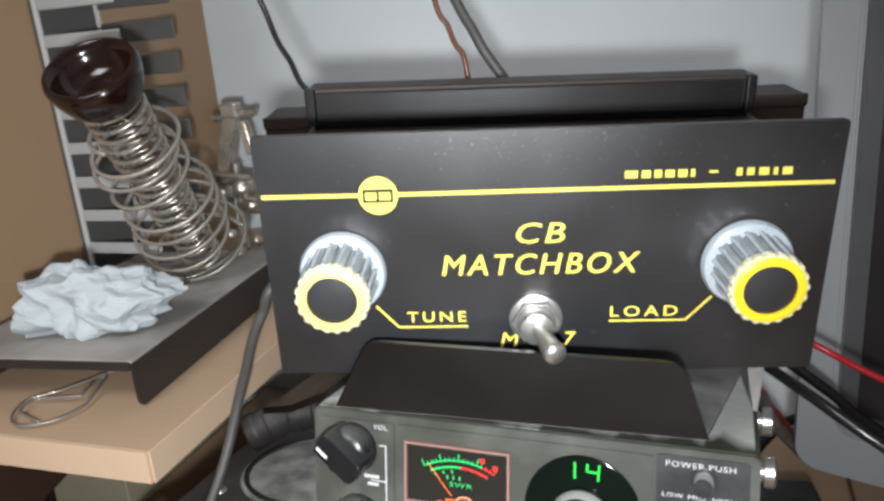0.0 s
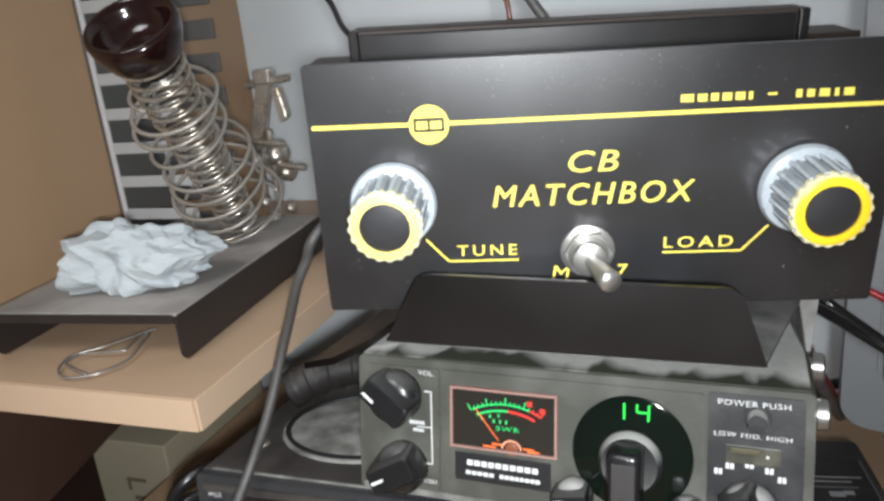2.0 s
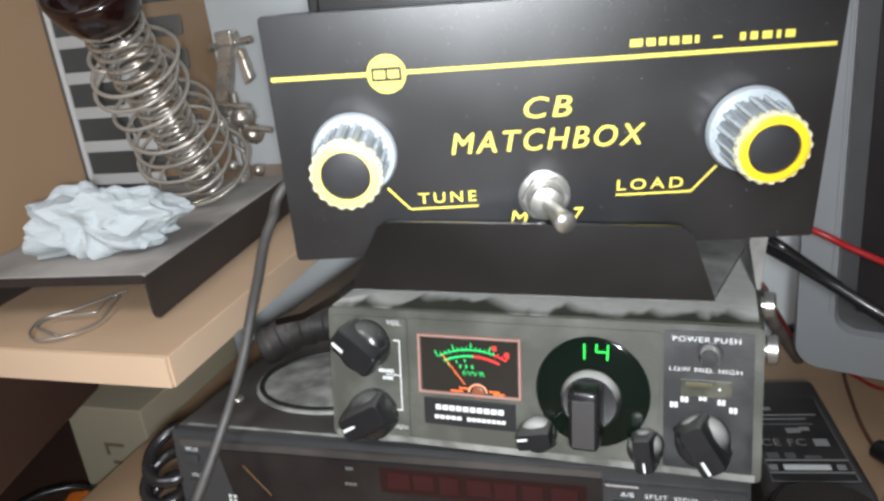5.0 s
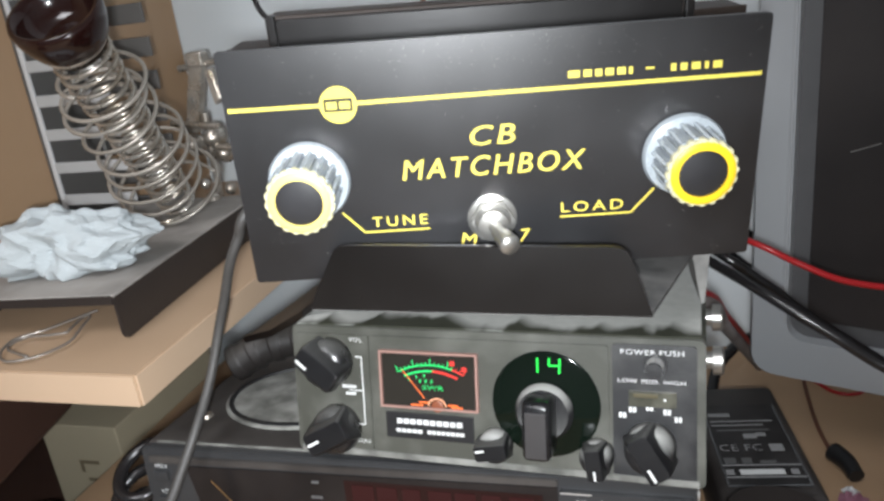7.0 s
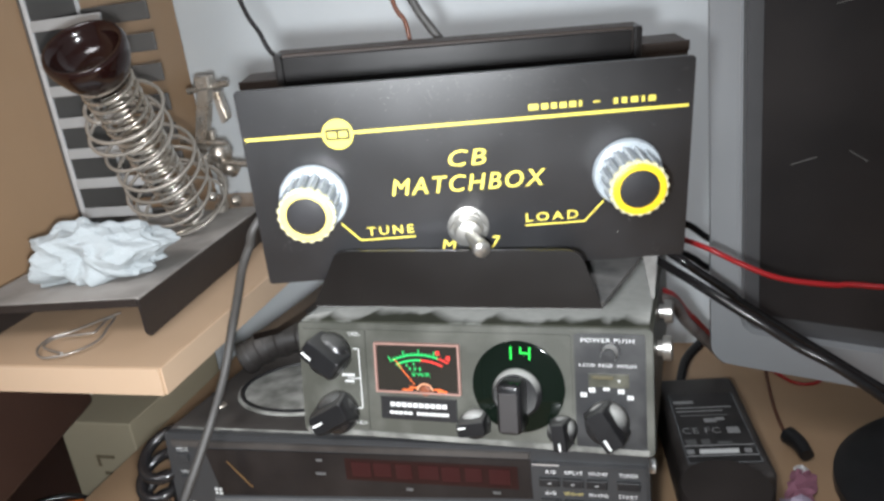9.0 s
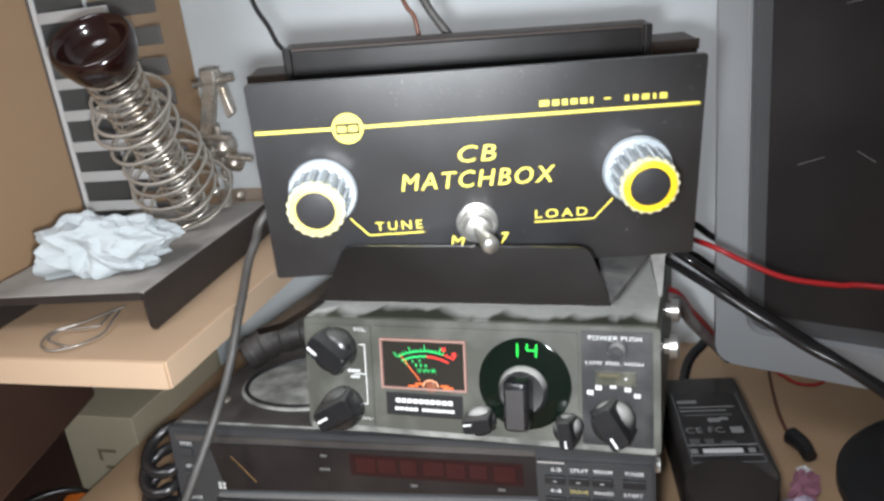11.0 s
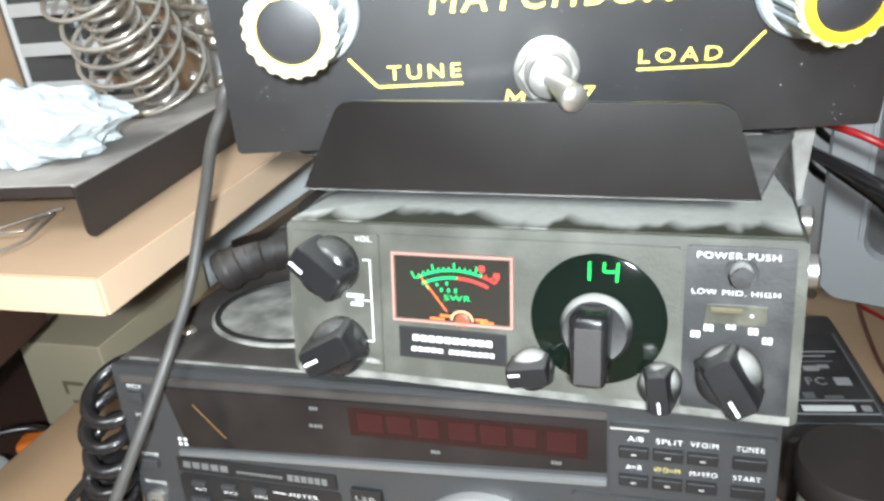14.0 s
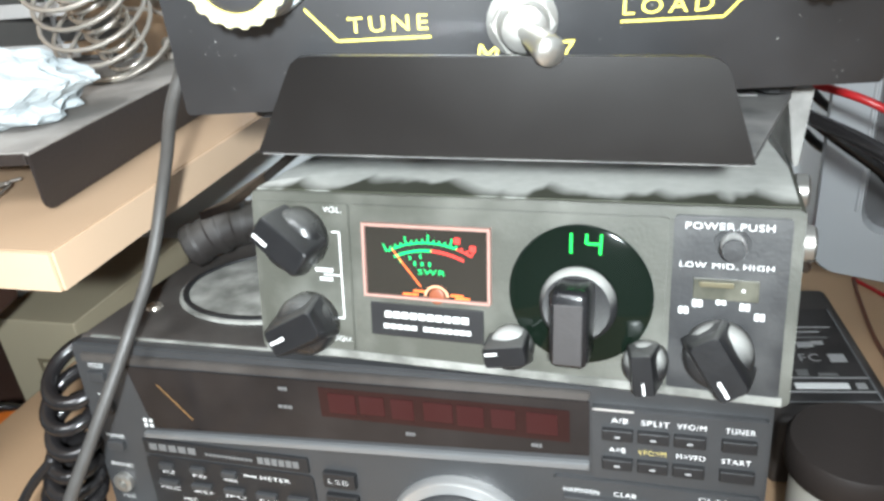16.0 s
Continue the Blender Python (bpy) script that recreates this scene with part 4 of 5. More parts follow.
# ---- large transceiver ----
def base_radio():
    T = thing("base_radio", "charcoal desktop transceiver with dark red display and silver-rimmed tuning knob", "radio", pose(-0.002, 0.297, 0.757, -5, 0, 0))
    L, R, H, D = -0.1236, 0.1172, 0.0900, 0.235
    part("case", box(L + 0.0008, R - 0.0008, 0.004, D, 0.0, H, 0.0012), CHARCOAL_TOP, T, "dusty charcoal metal case")
    part("front_panel", prism(rounded(L, R, 0.0, H - 0.0004, 0.0025), 0.0, 0.006, 0.0006), CHARCOAL, T)
    for x in (L + 0.025, R - 0.025):
        part("front_foot", box(x - 0.007, x + 0.007, 0.012, 0.026, -0.023, 0.0, 0.001), BLACK, T)
    # display window, with a sloping left end
    win = part("display_window", prism([(-0.1010, 0.0815), (0.0660, 0.0842), (0.0660, 0.0645), (-0.0950, 0.0555)], -0.0006, 0.001, 0.0002), WINDOW, T, "smoked display window")
    part("red_field", box(-0.0240, 0.0600, -0.0008, 0.0, 0.0690, 0.0805), RED_FIELD, win, "dark red display field")
    for i in range(7):
        x = -0.0205 + i * 0.0112
        bar(win, RED_DIGIT, x, x + 0.0096 - 0.0010 * (i % 3), 0.0712 + 0.0006 * (i % 2), 0.0786, -0.0011, name="digit_bar")
    stroke(win, COPPER, [(-0.0886, 0.0752), (-0.0764, 0.0615)], 0.0006, -0.0009, name="needle")
    for x0, x1, z in ((-0.0390, -0.0355, 0.0780), (-0.0400, -0.0345, 0.0707), (0.0060, 0.0095, 0.0650), (0.0480, 0.0515, 0.0660)):
        word(win, FAINT_INK, x0, x1, z, z + 0.0012, 3, -0.0009)
    for i in range(4):
        bar(T, WHITE_INK, -0.0985 + (i % 2) * 0.0025, -0.0972 + (i % 2) * 0.0025, 0.0560 + (i // 2) * 0.0022, 0.0573 + (i // 2) * 0.0022, -0.0009)
    part("lower_trim", prism([(-0.0990, 0.0540), (0.0660, 0.0625), (0.0660, 0.0600), (-0.0990, 0.0515)], -0.0020, 0.002, 0.0004), TRIM, T)
    part("upper_trim", prism([(-0.1190, 0.0860), (0.0660, 0.0880), (0.0660, 0.0850), (-0.1190, 0.0826)], -0.0016, 0.002, 0.0004), CHARCOAL_TOP, T)

    def key(x0, x1, z0, z1, name="key", mat=CHARCOAL, depth=0.0022):
        return part(name, box(x0, x1, -depth, 0.001, z0, z1, 0.0004), mat, T)

    # left column
    lettering("MOX", T, WHITE_INK, -0.1172, -0.1107, 0.0795, 0.0816)
    key(-0.1175, -0.1105, 0.0745, 0.0785)
    lettering("VOX", T, WHITE_INK, -0.1165, -0.1110, 0.0668, 0.0686)
    key(-0.1175, -0.1105, 0.0615, 0.0655)
    lettering("POWER", T, WHITE_INK, -0.1182, -0.1100, 0.0487, 0.0503)
    key(-0.1175, -0.1105, 0.0440, 0.0478)
    lettering("PHONES", T, WHITE_INK, -0.1195, -0.1095, 0.0352, 0.0368)
    part("phones_jack", lathe([(0.0042, 0), (0.0042, 0.002), (0.003, 0.0026), (0.0018, 0.0024), (0.0016, 0.0), (0, 0)], 24, facing(-0.1155, 0.0280)), NICKEL, T, smooth=True)
    lettering("MIC", T, WHITE_INK, -0.1180, -0.1125, 0.0200, 0.0214)
    part("mic_plug", lathe([(0.0088, 0), (0.0088, 0.010), (0.0080, 0.016), (0.0050, 0.018), (0.004, 0.028), (0, 0.028)], 28, facing(-0.1145, 0.0085)), GREY_PAINT, T, "grey metal microphone plug", smooth=True)
    # name plate and meter keys
    plate = part("name_plate", box(-0.1015, -0.0325, -0.0010, 0.001, 0.0438, 0.0502, 0.0003), BLACK, T, "black name plate with worn print")
    for x0, x1, z0, z1, n in ((-0.0985, -0.0775, 0.0460, 0.0488, 5), (-0.0745, -0.0545, 0.0462, 0.0472, 12), (-0.0525, -0.0355, 0.0457, 0.0485, 6)):
        word(plate, FAINT_INK, x0, x1, z0, z1, n, -0.0013)
    part("key_field", prism(rounded(-0.1020, -0.0315, 0.0100, 0.0425, 0.002), -0.0006, 0.001), BLACK, T)
    for i, s in enumerate(("ALC", "PO", "SWR")):
        x = -0.0930 + i * 0.0136
        lettering(s, T, WHITE_INK, x - 0.0028, x + 0.0028, 0.0352, 0.0366, -0.0009)
        key(x - 0.0030, x + 0.0030, 0.0376, 0.0402)
    lettering("METER", T, WHITE_INK, -0.0530, -0.0410, 0.0382, 0.0398, -0.0009)
    stroke(T, WHITE_INK, [(-0.0600, 0.0392), (-0.0545, 0.0390)], 0.0005, -0.0009)
    for x, s in ((-0.0935, "PROC"), (-0.0790, "AGC-F"), (-0.0650, "IPO"), (-0.0515, "ATT"), (-0.0385, "SPLIT")):
        lettering(s, T, WHITE_INK, x - 0.0042, x + 0.0042, 0.0278, 0.0292, -0.0009)
        key(x - 0.0042, x + 0.0042, 0.0300, 0.0325)
    for x, a, b in ((-0.078, "MIC", "RF"), (-0.045, "AF", "RF")):
        lettering(a, T, WHITE_INK, x - 0.0105, x - 0.0045, 0.0232, 0.0248, -0.0009)
        lettering(b, T, WHITE_INK, x + 0.0045, x + 0.0105, 0.0232, 0.0248, -0.0009)
        part("level_knob", lathe([(0.0058, 0), (0.0058, 0.010), (0.005, 0.0112), (0, 0.0112)], 48, facing(x, 0.0095), ribs=16, depth=0.0004), SILVER, T, smooth=True)
        for i in range(9):
            t = radians(150 - i * 15)
            stroke(T, WHITE_INK, [(x + 0.0078 * math.cos(t), 0.0095 + 0.0078 * math.sin(t)), (x + 0.0096 * math.cos(t), 0.0095 + 0.0096 * math.sin(t))], 0.0005, -0.0009)
    for i, s in enumerate(("LSB", "USB", "CW", "AM")):
        z = 0.0430 - i * 0.0097
        key(-0.0268, -0.0145, z - 0.0032, z + 0.0032, "mode_key", BLACK)
        lettering(s, T, GREY_INK, -0.0245, -0.0168, z - 0.0009, z + 0.0011, -0.0026)
    # tuning knob
    kn = part("tuning_knob", lathe([(0.0222, 0), (0.0220, 0.015), (0.0212, 0.0190), (0.0202, 0.0206), (0.0195, 0.0200), (0.0, 0.0195)], 72, facing(0.0230, 0.0235)), CHARCOAL, T,
              "large dark tuning knob with a polished silver rim", smooth=True)
    part("rim", lathe([(0.0268, -0.0002), (0.0268, 0.0030), (0.0260, 0.0042), (0.0228, 0.0048), (0.0224, 0.0040)], 72, facing(0.0230, 0.0235)), BRUSHED, kn, "polished silver rim", smooth=True)
    part("knob_dish", lathe([(0.0192, 0.0196), (0.0150, 0.0203), (0.0, 0.0203)], 48, facing(0.0230, 0.0235)), CHARCOAL, kn, smooth=True)
    # right key field
    part("key_panel", prism(rounded(0.0668, 0.1160, 0.0583, 0.0838, 0.0010), -0.0024, 0.001, 0.0004), CHARCOAL, T)
    stroke(T, BRIGHT, [(0.0672, 0.0834), (0.0790, 0.0834)], 0.0007, -0.0028)
    for z, row in ((0.0801, (("A/B", 0.0750), ("SPLIT", 0.0852), ("VFO/M", 0.0953), ("TUNER", 0.1085))), (0.0696, (("A=B", 0.0745), ("VFO\u25b8M", 0.0845), ("M\u25b8VFO", 0.0955), ("START", 0.1080)))):
        for s, x in row:
            w = 0.0008 * len(s)
            lettering(s.replace("\u25b8", ">"), T, GOLD_INK if s.startswith("VFO\u25b8") else WHITE_INK, x - w, x + w, z - 0.0009, z + 0.0009, -0.0028)
        for x in (0.0745, 0.0848, 0.0950):
            key(x - 0.0045, x + 0.0045, z - 0.0066, z - 0.0028, mat=BLACK, depth=0.0042)
            bar(T, GREY_INK, x - 0.0008, x + 0.0008, z - 0.0052, z - 0.0047, -0.0045)
        key(0.1036, 0.1132, z - 0.0066, z - 0.0028, mat=BLACK, depth=0.0042)
    part("lower_key_panel", prism(rounded(0.0545, 0.1160, 0.0040, 0.0562, 0.0015), -0.0012, 0.001, 0.0004), CHARCOAL, T)
    lettering("HAM/GEN", T, WHITE_INK, 0.0580, 0.0690, 0.0510, 0.0526, -0.0016)
    lettering("CLAR", T, WHITE_INK, 0.0735, 0.0805, 0.0512, 0.0528, -0.0016)
    key(0.0580, 0.0840, 0.0462, 0.0500, depth=0.0032)
    lettering("BAND/", T, WHITE_INK, 0.0605, 0.0690, 0.0420, 0.0436, -0.0016)
    lettering("MEM", T, GOLD_INK, 0.0700, 0.0775, 0.0422, 0.0438, -0.0016)
    for x in (0.0635, 0.0755):
        k = part("band_key", box(x - 0.0055, x + 0.0055, -0.0034, 0.001, 0.0330, 0.0405, 0.0005), BLACK, T)
    lettering("CLAR", T, WHITE_INK, 0.0985, 0.1075, 0.0528, 0.0545, -0.0016)
    part("clarifier_knob", lathe([(0.0085, 0), (0.0082, 0.010), (0.0070, 0.0125), (0, 0.0130)], 40, facing(0.1025, 0.0375)), SILVER, T, "domed silver knob", smooth=True)
    stroke(T, WHITE_INK, [(0.1025 + 0.0108 * math.cos(radians(35 + i * 11)), 0.0375 + 0.0108 * math.sin(radians(35 + i * 11))) for i in range(11)], 0.0006, -0.0016)
    # top speaker grille
    at = Matrix.Translation((-0.066, 0.055, H)) @ Matrix.Diagonal((1, 0.84, 1, 1))
    g = part("speaker_grille", lathe([(0.0412, 0.0002), (0.0408, 0.0012), (0.0396, 0.0015)], 64, at), PALE_DUST, T, "round speaker grille with a dusty rim", smooth=True)
    part("ring", lathe([(0.0396, 0.0003), (0.0394, 0.0022), (0.0376, 0.0026), (0.0366, 0.0012)], 64, at), BLACK, g, "black plastic ring", smooth=True)
    part("inner_dust", lathe([(0.0368, 0.0008), (0.0362, 0.0014), (0.0352, 0.0010)], 64, at), DUST_DIM, g, smooth=True)
    part("cloth", lathe([(0.0354, 0.0004), (0.0354, 0.0009), (0, 0.0009)], 48, at), GRILLE, g, "grey dust-filled grille cloth")
    part("edge_dust", box(L + 0.006, R - 0.004, 0.0046, 0.0058, H - 0.0002, H + 0.0004), PALE_DUST, T, "thin pale line of dust")
    part("case_screw", lathe([(0.0036, 0), (0.003, 0.0012), (0, 0.0014)], 18, Matrix.Translation((-0.108, 0.030, H))), CHROME, T, smooth=True)
    part("side_screw", lathe([(0.004, 0), (0.0036, 0.003), (0, 0.0036)], 18, Matrix.Translation((R - 0.0008, 0.035, 0.063)) @ Matrix.Rotation(radians(90), 4, "Y")), BRIGHT, T, smooth=True)
    return T


base_radio()

# ---- cables ----
def cable(name, pts, r, mat, label, steps=10):
    return tagged(part(name, tube(glide(pts, steps), r, 10), mat, smooth="all"), label, "cable")


cable("grey_cable", [(-0.040, 0.380, 0.975), (-0.0630, 0.337, 0.949), (-0.0700, 0.333, 0.936), (-0.0755, 0.331, 0.925), (-0.0820, 0.331, 0.909), (-0.0870, 0.329, 0.895), (-0.0900, 0.322, 0.879), (-0.0910, 0.313, 0.868),
                     (-0.0920, 0.301, 0.857), (-0.0955, 0.288, 0.842), (-0.1005, 0.276, 0.826), (-0.108, 0.262, 0.804), (-0.117, 0.247, 0.772), (-0.128, 0.226, 0.7385), (-0.14, 0.15, 0.7385), (-0.12, -0.1, 0.7385)], 0.0022, GREY_CORD, "dusty grey cable hanging down in front of the radios")
cable("black_cable", [(0.080, 0.40, 0.928), (0.1080, 0.374, 0.9185), (0.1215, 0.362, 0.9120), (0.1350, 0.346, 0.9085), (0.1482, 0.336, 0.9025), (0.1620, 0.330, 0.8950), (0.1755, 0.326, 0.8865), (0.1990, 0.317, 0.8740), (0.26, 0.300, 0.827), (0.35, 0.28, 0.742), (0.5, 0.27, 0.7395)], 0.0021, RUBBER, "thick black cable running down past the monitor")
cable("black_cable", [(0.085, 0.45, 0.918), (0.128, 0.405, 0.8995), (0.1420, 0.402, 0.8895), (0.1555, 0.400, 0.8795), (0.1640, 0.399, 0.8720), (0.198, 0.397, 0.8480), (0.233, 0.395, 0.8240), (0.30, 0.395, 0.779), (0.36, 0.388, 0.741), (0.5, 0.38, 0.7395)], 0.0023, RUBBER, "black cable running down past the monitor")
for z in (0.0, -0.020):
    cable("black_cable", [(0.095, 0.44, 0.917 + z), (0.136, 0.475, 0.893 + z), (0.152, 0.490, 0.877 + z), (0.175, 0.53, 0.850 + z), (0.19, 0.60, 0.800 + z)], 0.0022, RUBBER, "black cable running behind the monitor")
cable("red_wire", [(0.10, 0.43, 0.912), (0.1395, 0.392, 0.9090), (0.1590, 0.386, 0.9005), (0.1770, 0.384, 0.8930), (0.2000, 0.384, 0.8890), (0.2170, 0.384, 0.8880), (0.30, 0.37, 0.880), (0.40, 0.34, 0.81), (0.5, 0.32, 0.7375)], 0.0014, RED_WIRE, "thin red wire hanging across the monitor")
cable("radio_lead", [(0.112, 0.390, 0.882), (0.128, 0.42, 0.865), (0.136, 0.455, 0.838), (0.146, 0.49, 0.811), (0.155, 0.52, 0.788), (0.17, 0.57, 0.749)], 0.0034, LEAD, "grey lead running behind the monitor")
cable("radio_lead", [(0.112, 0.395, 0.886), (0.128, 0.424, 0.868), (0.137, 0.457, 0.8425), (0.147, 0.492, 0.8165), (0.156, 0.522, 0.793), (0.172, 0.575, 0.752)], 0.0020, RED_WIRE, "red lead running behind the monitor")
cable("roof_wire", [(-0.020, 0.350, 1.014), (-0.042, 0.345, 1.022), (-0.049, 0.345, 1.034), (-0.056, 0.346, 1.049), (-0.075, 0.36, 1.10), (-0.12, 0.40, 1.30)], 0.0011, RUBBER, "thin black wire rising from the flat case")
cable("roof_wire", [(0.019, 0.378, 1.006), (0.0125, 0.376, 1.019), (0.0105, 0.376, 1.030), (0.0050, 0.378, 1.040), (-0.004, 0.38, 1.08), (-0.02, 0.40, 1.30)], 0.0011, BROWN_WIRE, "thin brown wire rising behind the flat case")
cable("roof_wire", [(0.036, 0.378, 1.002), (0.0265, 0.380, 1.018), (0.0200, 0.380, 1.028), (0.0145, 0.380, 1.038), (-0.006, 0.385, 1.08), (-0.10, 0.40, 1.30)], 0.0021, GREY_CORD, "flat grey cable rising behind the flat case")
# coiled microphone cord
pts, rnd = [], random.Random(8)
spine = glide([(-0.131, 0.316, 0.836), (-0.1345, 0.309, 0.822), (-0.1365, 0.302, 0.806), (-0.1375, 0.297, 0.790), (-0.1385, 0.293, 0.774), (-0.1385, 0.288, 0.752)], 12)
sway = [(rnd.uniform(-0.002, 0.002), rnd.uniform(0.82, 1.15)) for _ in range(11)]
for i in range(9 * 24 + 1):
    u = i / (9 * 24)
    turn = u * 9
    k = (0.42 * u + 0.58 * u ** 0.62) * (len(spine) - 1)
    p = spine[int(k)].lerp(spine[min(int(k) + 1, len(spine) - 1)], k - int(k))
    q, f = int(turn), turn - int(turn)
    off = sway[q][0] * (1 - f) + sway[q + 1][0] * f
    rad = 0.0102 * (sway[q][1] * (1 - f) + sway[q + 1][1] * f)
    a = 2 * math.pi * turn
    pts.append(p + Vector((off + rad * math.cos(a), rad * math.sin(a), 0.004 * math.sin(a))))
tagged(part("coiled_cord", tube(pts, 0.0030, 10), RUBBER, smooth="all"), "black coiled microphone cord hanging beside the radio", "cable")
cable("thin_cord", [(-0.140, 0.292, 0.800), (-0.152, 0.284, 0.786), (-0.163, 0.272, 0.762), (-0.167, 0.258, 0.7385), (-0.165, 0.12, 0.7375)], 0.0020, RUBBER, "thin black cord curving down to the desk")
sheet, low = bmesh.new(), []
for drop in (0.0, -0.0035):
    low.append([sheet.verts.new((x, y, z + drop)) for x, y, z in ((-0.0120, 0.330, 0.9275), (-0.0340, 0.330, 0.9110), (-0.0440, 0.328, 0.9040), (-0.0720, 0.345, 0.8860), (-0.0970, 0.360, 0.8745), (-0.0940, 0.368, 0.8745), (-0.0770, 0.385, 0.8835), (-0.0440, 0.404, 0.9040))])
sheet.faces.new(low[0])
sheet.faces.new(low[1][::-1])
for i in range(8):
    sheet.faces.new((low[0][i], low[0][(i + 1) % 8], low[1][(i + 1) % 8], low[1][i]))
bmesh.ops.triangulate(sheet, faces=[f for f in sheet.faces if len(f.verts) > 4])
tagged(part("bent_sheet", sheet, GLOSS_BLACK), "bent glossy black sheet resting on the edge of the small radio", "sheet")
# ribbed hose lying on the radio
pts = glide([(-0.112, 0.368, 0.854), (-0.095, 0.376, 0.861), (-0.075, 0.382, 0.863), (-0.055, 0.387, 0.862), (-0.035, 0.396, 0.862)], 40)
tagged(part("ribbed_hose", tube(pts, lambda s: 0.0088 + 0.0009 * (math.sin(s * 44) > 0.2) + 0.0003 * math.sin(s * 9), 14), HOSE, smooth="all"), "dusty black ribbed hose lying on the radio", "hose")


# ---- monitor ----
def monitor():
    c = thing("monitor", "switched-off monitor with a silver-grey bezel and dark screen", "monitor", pose(0.1505, 0.472, 0.799, 0, 0, -21))
    W, H = 0.42, 0.36
    o, i = rounded(0, W, 0, H, 0.012), rounded(0.0200, W - 0.0200, 0.0255, H - 0.020, 0.010)
    bm = bmesh.new()
    rings = [[bm.verts.new((x, y, z)) for x, z in line] for line, y in ((o, 0.030), (o, 0.004), ([(0.002 + x * (W - 0.004) / W, 0.002 + z * (H - 0.004) / H) for x, z in o], 0.0), (i, -0.001), (i, 0.008))]
    for a, b in zip(rings, rings[1:]):
        for k in range(len(a)):
            j = (k + 1) % len(a)
            bm.faces.new((a[k], a[j], b[j], b[k]))
    part("bezel", bm, SILVER, c, "silver-grey plastic bezel", smooth=True)
    part("inner_frame", prism(rounded(0.0193, W - 0.0193, 0.0248, H - 0.0193, 0.006), 0.0065, 0.0110), FRAME_GREY, c)
    part("screen", box(0.0285, W - 0.0285, 0.0055, 0.0100, 0.036, H - 0.029, 0.0006), SCREEN, c, "dark smeared screen")
    for p, q in (((0.0440, 0.1294), (0.0569, 0.1342)), ((0.0721, 0.1380), (0.0810, 0.1323)), ((0.0628, 0.2126), (0.0701, 0.2138))):
        stroke(c, SCRATCH, [p, q], 0.0006, 0.0051, name="scratch")
    part("lip", box(0.0176, 0.0192, -0.0022, 0.001, 0.035, H - 0.03, 0.0006), SILVER, c, "raised inner edge of the bezel")
    part("back_shell", box(0.02, W - 0.02, 0.012, 0.05, 0.02, H - 0.02, 0.008), SILVER, c)
    part("foot", lathe([(0.116, 0), (0.116, 0.006), (0.108, 0.012), (0.03, 0.020), (0, 0.020)], 56, c.matrix_world.inverted() @ Matrix.Translation((0.335, 0.435, DESK)) @ Matrix.Diagonal((1, 0.8, 1, 1))), BLACK, c, "round black plastic foot", smooth=True)
    part("neck", box(W / 2 - 0.03, W / 2 + 0.03, 0.03, 0.055, -0.06, 0.10, 0.004), BLACK, c)
    return c


monitor()

# ---- things on the desk ----
def power_brick():
    b = thing("power_adapter", "black laptop power adapter with a printed label lying on the desk", "power adapter", pose(0.1560, 0.398, DESK, 0, 0, 7.5))
    part("body", box(-0.0255, 0.0255, -0.004, 0.104, 0, 0.037, 0.004, 3), BRICK, b, smooth=True)
    y, lift = 0.0372, Matrix.Rotation(radians(-90), 4, "X")
    part("label", box(-0.0205, 0.0205, 0.006, 0.082, 0.0366, 0.0373), BRICK_LABEL, b, "black printed rating label")
    for x0, x1, y0, y1, mat in ((-0.012, 0.010, 0.016, 0.020, WHITE_INK), (-0.020, 0.020, 0.0135, 0.0142, GREY_INK), (-0.020, 0.020, 0.0235, 0.0242, GREY_INK), (-0.018, -0.006, 0.070, 0.073, GREY_INK),
                                (-0.003, 0.004, 0.048, 0.052, GREY_INK), (0.004, 0.009, 0.050, 0.053, GREY_INK), (0.013, 0.017, 0.016, 0.020, GREY_INK), (-0.019, -0.015, 0.016, 0.020, GREY_INK),
                                (-0.018, 0.016, 0.0645, 0.0652, GREY_INK), (-0.018, 0.010, 0.0605, 0.0612, GREY_INK), (0.008, 0.015, 0.036, 0.042, GREY_INK), (-0.0203, -0.0195, 0.0065, 0.081, TRIM), (0.0195, 0.0203, 0.0065, 0.081, TRIM), (-0.0195, 0.0195, 0.0065, 0.0073, TRIM),
                                (-0.018, -0.012, 0.0255, 0.030, FAINT_INK), (-0.009, -0.004, 0.0255, 0.030, FAINT_INK), (0.000, 0.008, 0.0255, 0.0275, FAINT_INK), (-0.016, 0.012, 0.0555, 0.0565, FAINT_INK)):
        part("print_bar", box(x0, x1, y0, y1, 0.0373, 0.0376), mat, b)
    t = lettering("CE FC", b, GREY_INK, -0.018, 0.004, 0.036, 0.042, 0.0)
    t.matrix_basis = Matrix.Translation((0, 0, 0.0376)) @ Matrix.Rotation(radians(-90), 4, "X")
    part("strain_relief", tube([(-0.008, 0.100, 0.02), (-0.008, 0.116, 0.021)], lambda s: 0.0055 - 0.0015 * s, 14), RUBBER, b, smooth=True)
    return b


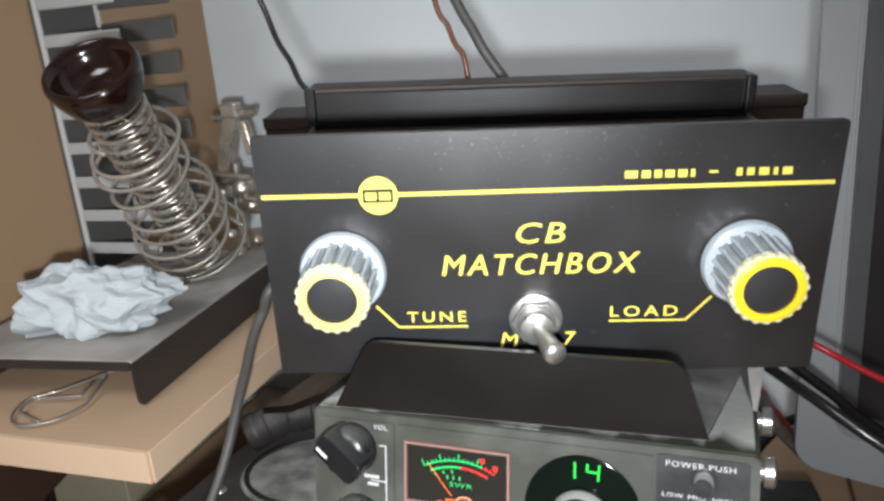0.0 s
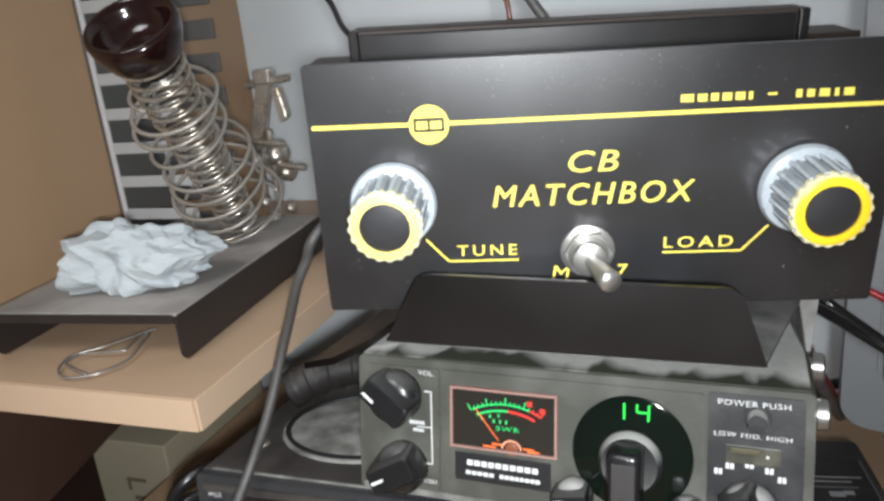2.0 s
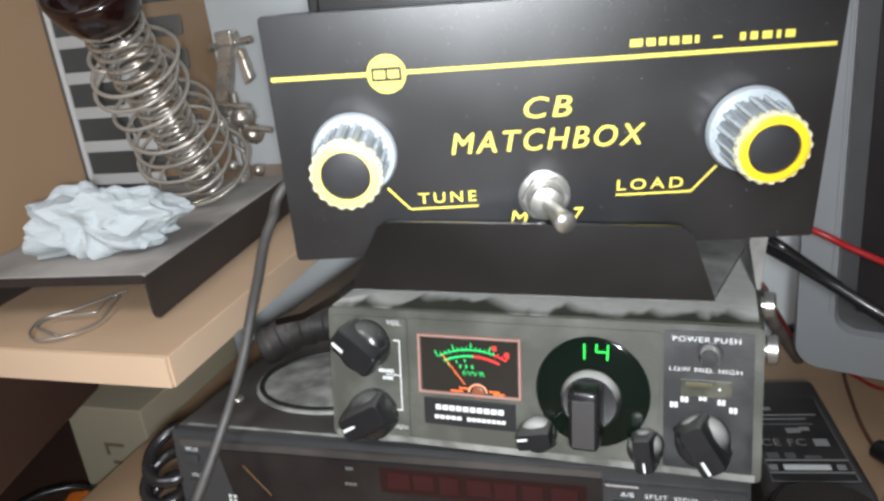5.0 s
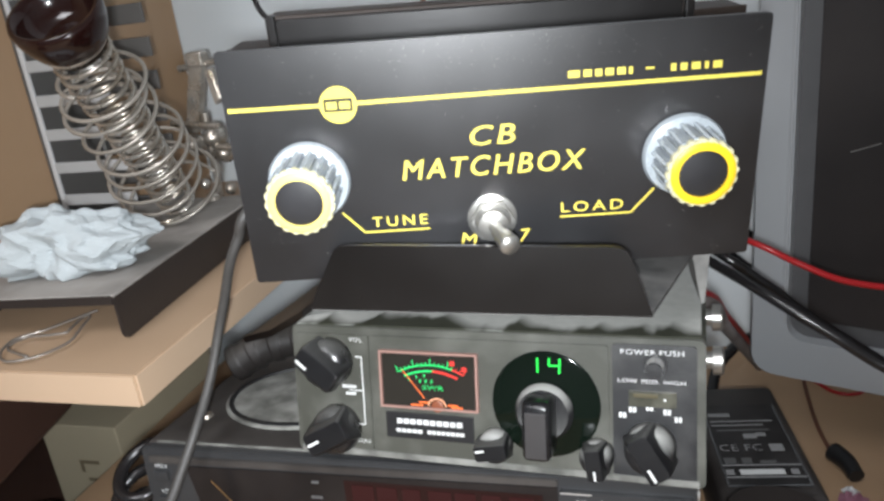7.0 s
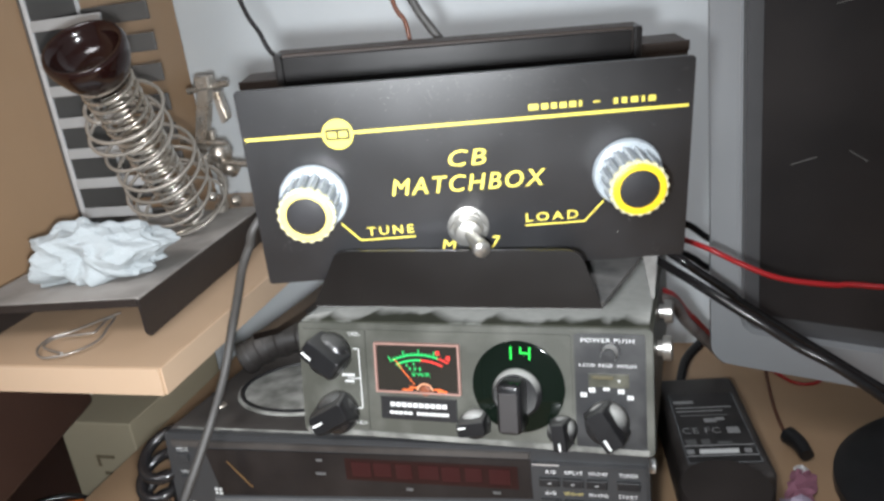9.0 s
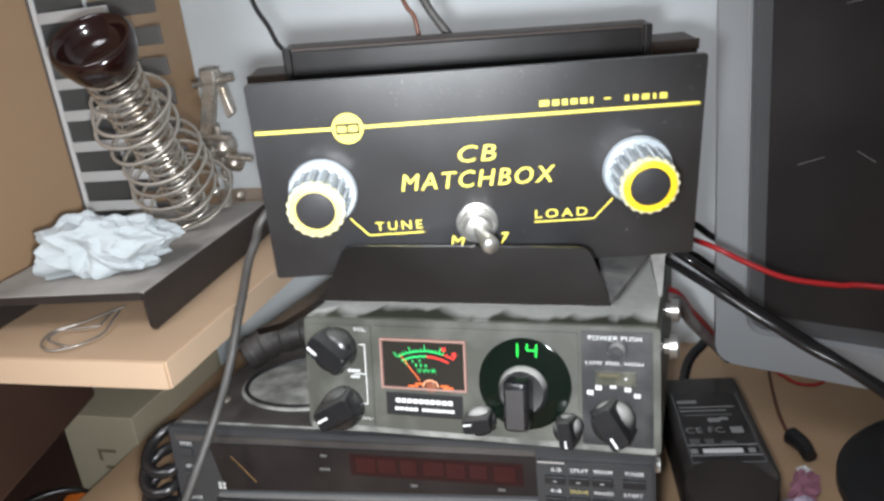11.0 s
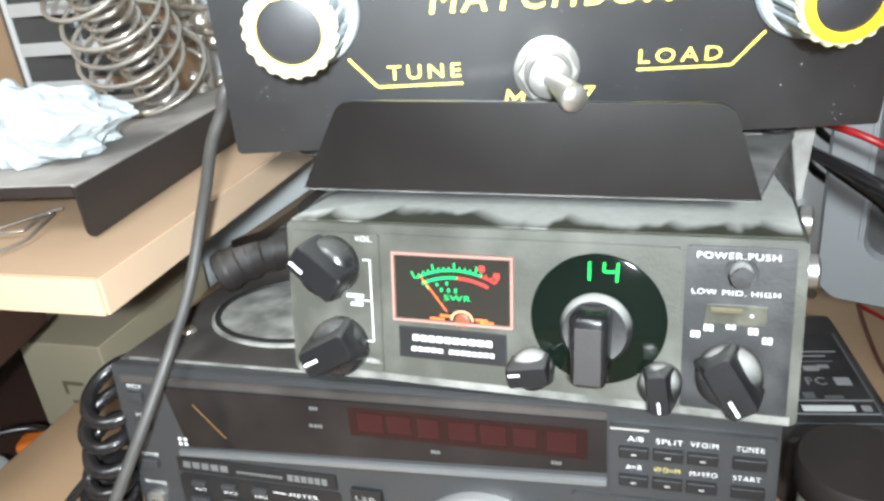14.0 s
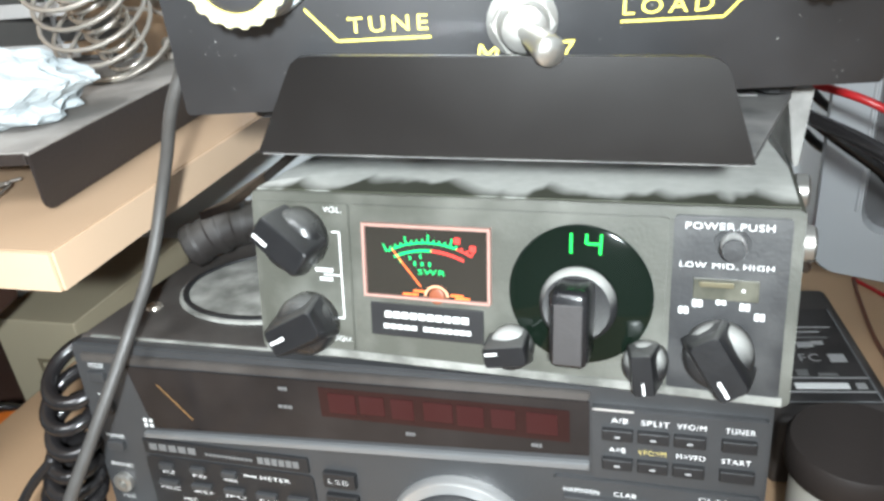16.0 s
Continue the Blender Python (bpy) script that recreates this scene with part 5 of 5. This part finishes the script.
power_brick()
cable("adapter_cord", [(0.1345, 0.512, 0.756), (0.136, 0.525, 0.759), (0.140, 0.54, 0.764), (0.148, 0.553, 0.768), (0.160, 0.57, 0.770), (0.18, 0.60, 0.76)], 0.0036, RUBBER, "black cord curving out of the power adapter")
jar = thing("jar", "cream plastic jar with a wide dark lid on the desk", "jar", Matrix.Translation((0.150, 0.348, DESK)))
part("body", lathe([(0.0185, 0), (0.0195, 0.002), (0.0195, 0.050), (0.0185, 0.054), (0, 0.054)], 40), CREAM, jar, smooth=True)
part("lid", lathe([(0.0215, 0.052), (0.0222, 0.053), (0.0222, 0.0625), (0.0210, 0.0645), (0, 0.065)], 44), LID, jar, "dark brown lid", smooth=True)
cable("brown_wire", [(0.203, 0.590, DESK + 0.0012), (0.200, 0.575, DESK + 0.0012), (0.1985, 0.543, DESK + 0.0012), (0.1985, 0.515, DESK + 0.0012), (0.200, 0.490, DESK + 0.003), (0.203, 0.476, DESK + 0.006)], 0.0012, BROWN_WIRE, "thin brown wire lying on the desk")
cable("red_wire", [(0.200, 0.582, DESK + 0.0012), (0.208, 0.571, DESK + 0.0012), (0.216, 0.560, DESK + 0.0012), (0.226, 0.557, DESK + 0.0012), (0.236, 0.563, DESK + 0.0012), (0.243, 0.580, DESK + 0.0012)], 0.0012, RED_WIRE, "loop of thin red wire lying on the desk")
tagged(part("plug_end", tube(glide([(0.200, 0.480, DESK + 0.0075), (0.205, 0.471, DESK + 0.0075), (0.208, 0.460, DESK + 0.006)], 6), lambda s: 0.0058 - 0.0014 * s, 12), BLACK, smooth=True), "small black plug lying on the desk", "plug")


def wrapper():
    """A crumpled printed wrapper of pink and lilac film."""
    w = thing("crumpled_wrapper", "crumpled pink and lilac printed wrapper lying on the desk", "wrapper", pose(0.1955, 0.416, DESK, 0, 0, -14))
    rnd = random.Random(11)
    for name, mat, x0, x1, y0, y1, lift in (("pink_side", PINK, -0.007, 0.008, 0.002, 0.030, 0.007), ("lilac_side", LILAC, -0.009, 0.012, -0.030, 0.001, 0.008), ("torn_flap", WHITE_PLASTIC, -0.005, 0.003, 0.027, 0.036, 0.005)):
        bm, nx, ny = bmesh.new(), 6, 7
        grid = [[bm.verts.new((x0 + (x1 - x0) * i / nx + rnd.uniform(-0.0012, 0.0012), y0 + (y1 - y0) * j / ny + rnd.uniform(-0.0012, 0.0012),
                               0.0015 + lift * (0.35 + 0.65 * math.sin(math.pi * i / nx)) * rnd.uniform(0.45, 1.0))) for i in range(nx + 1)] for j in range(ny + 1)]
        for a, b in zip(grid, grid[1:]):
            for i in range(nx):
                bm.faces.new((a[i], a[i + 1], b[i + 1], b[i]))
        ob = part(name, bm, mat, w)
        ob.modifiers.new("thickness", "SOLIDIFY").thickness = 0.0005
    return w


wrapper()

# ---- beside the desk ----
crate = thing("cardboard_box", "small khaki cardboard box with faded print beside the desk", "box", Matrix.Translation((-0.322, 0.455, 0.655)))
part("carton", box(-0.036, 0.034, 0, 0.13, 0, 0.092, 0.001), CARD, crate)
for x0, x1, z0, z1 in ((-0.008, 0.010, 0.058, 0.061), (-0.008, -0.005, 0.050, 0.058), (-0.004, 0.014, 0.042, 0.045), (0.011, 0.014, 0.034, 0.042)):
    bar(crate, CARD_INK, x0, x1, z0, z1)
dark = thing("under_shelf_drawer", "dark brown drawer box hung under the beech shelf", "drawer", pose(-0.278, 0.419, 0.790, 0, 0, -76))
part("drawer_box", box(0.0, 0.125, -0.20, 0.0, 0.0, 0.0828, 0.003), DARK_BOARD, dark)
part("drawer_front", box(0.125, 0.135, -0.20, 0.0, 0.002, 0.080, 0.002), DARK_BOARD, dark)
strip = thing("power_strip", "white power strip with a red switch beside the desk", "power strip", pose(-0.342, 0.372, 0.655, 0, 0, 70))
part("body", box(-0.06, 0.03, -0.018, 0.018, 0, 0.035, 0.004), WHITE_PLASTIC, strip)
part("switch", box(-0.03, -0.012, -0.006, 0.006, 0.034, 0.040, 0.001), RED_WIRE, strip, "red rocker switch")
tagged(part("orange_plug", box(-0.008, 0.008, -0.008, 0.008, 0, 0.05, 0.003), ORANGE, m=pose(-0.318, 0.407, 0.655, 0, 0, 20)), "orange plastic plug beside the cardboard box", "plug")
cable("floor_cable", [(-0.40, 0.34, 0.69), (-0.36, 0.375, 0.705), (-0.335, 0.40, 0.712), (-0.315, 0.42, 0.70), (-0.31, 0.43, 0.66)], 0.0026, RUBBER, "black cable among the plugs")
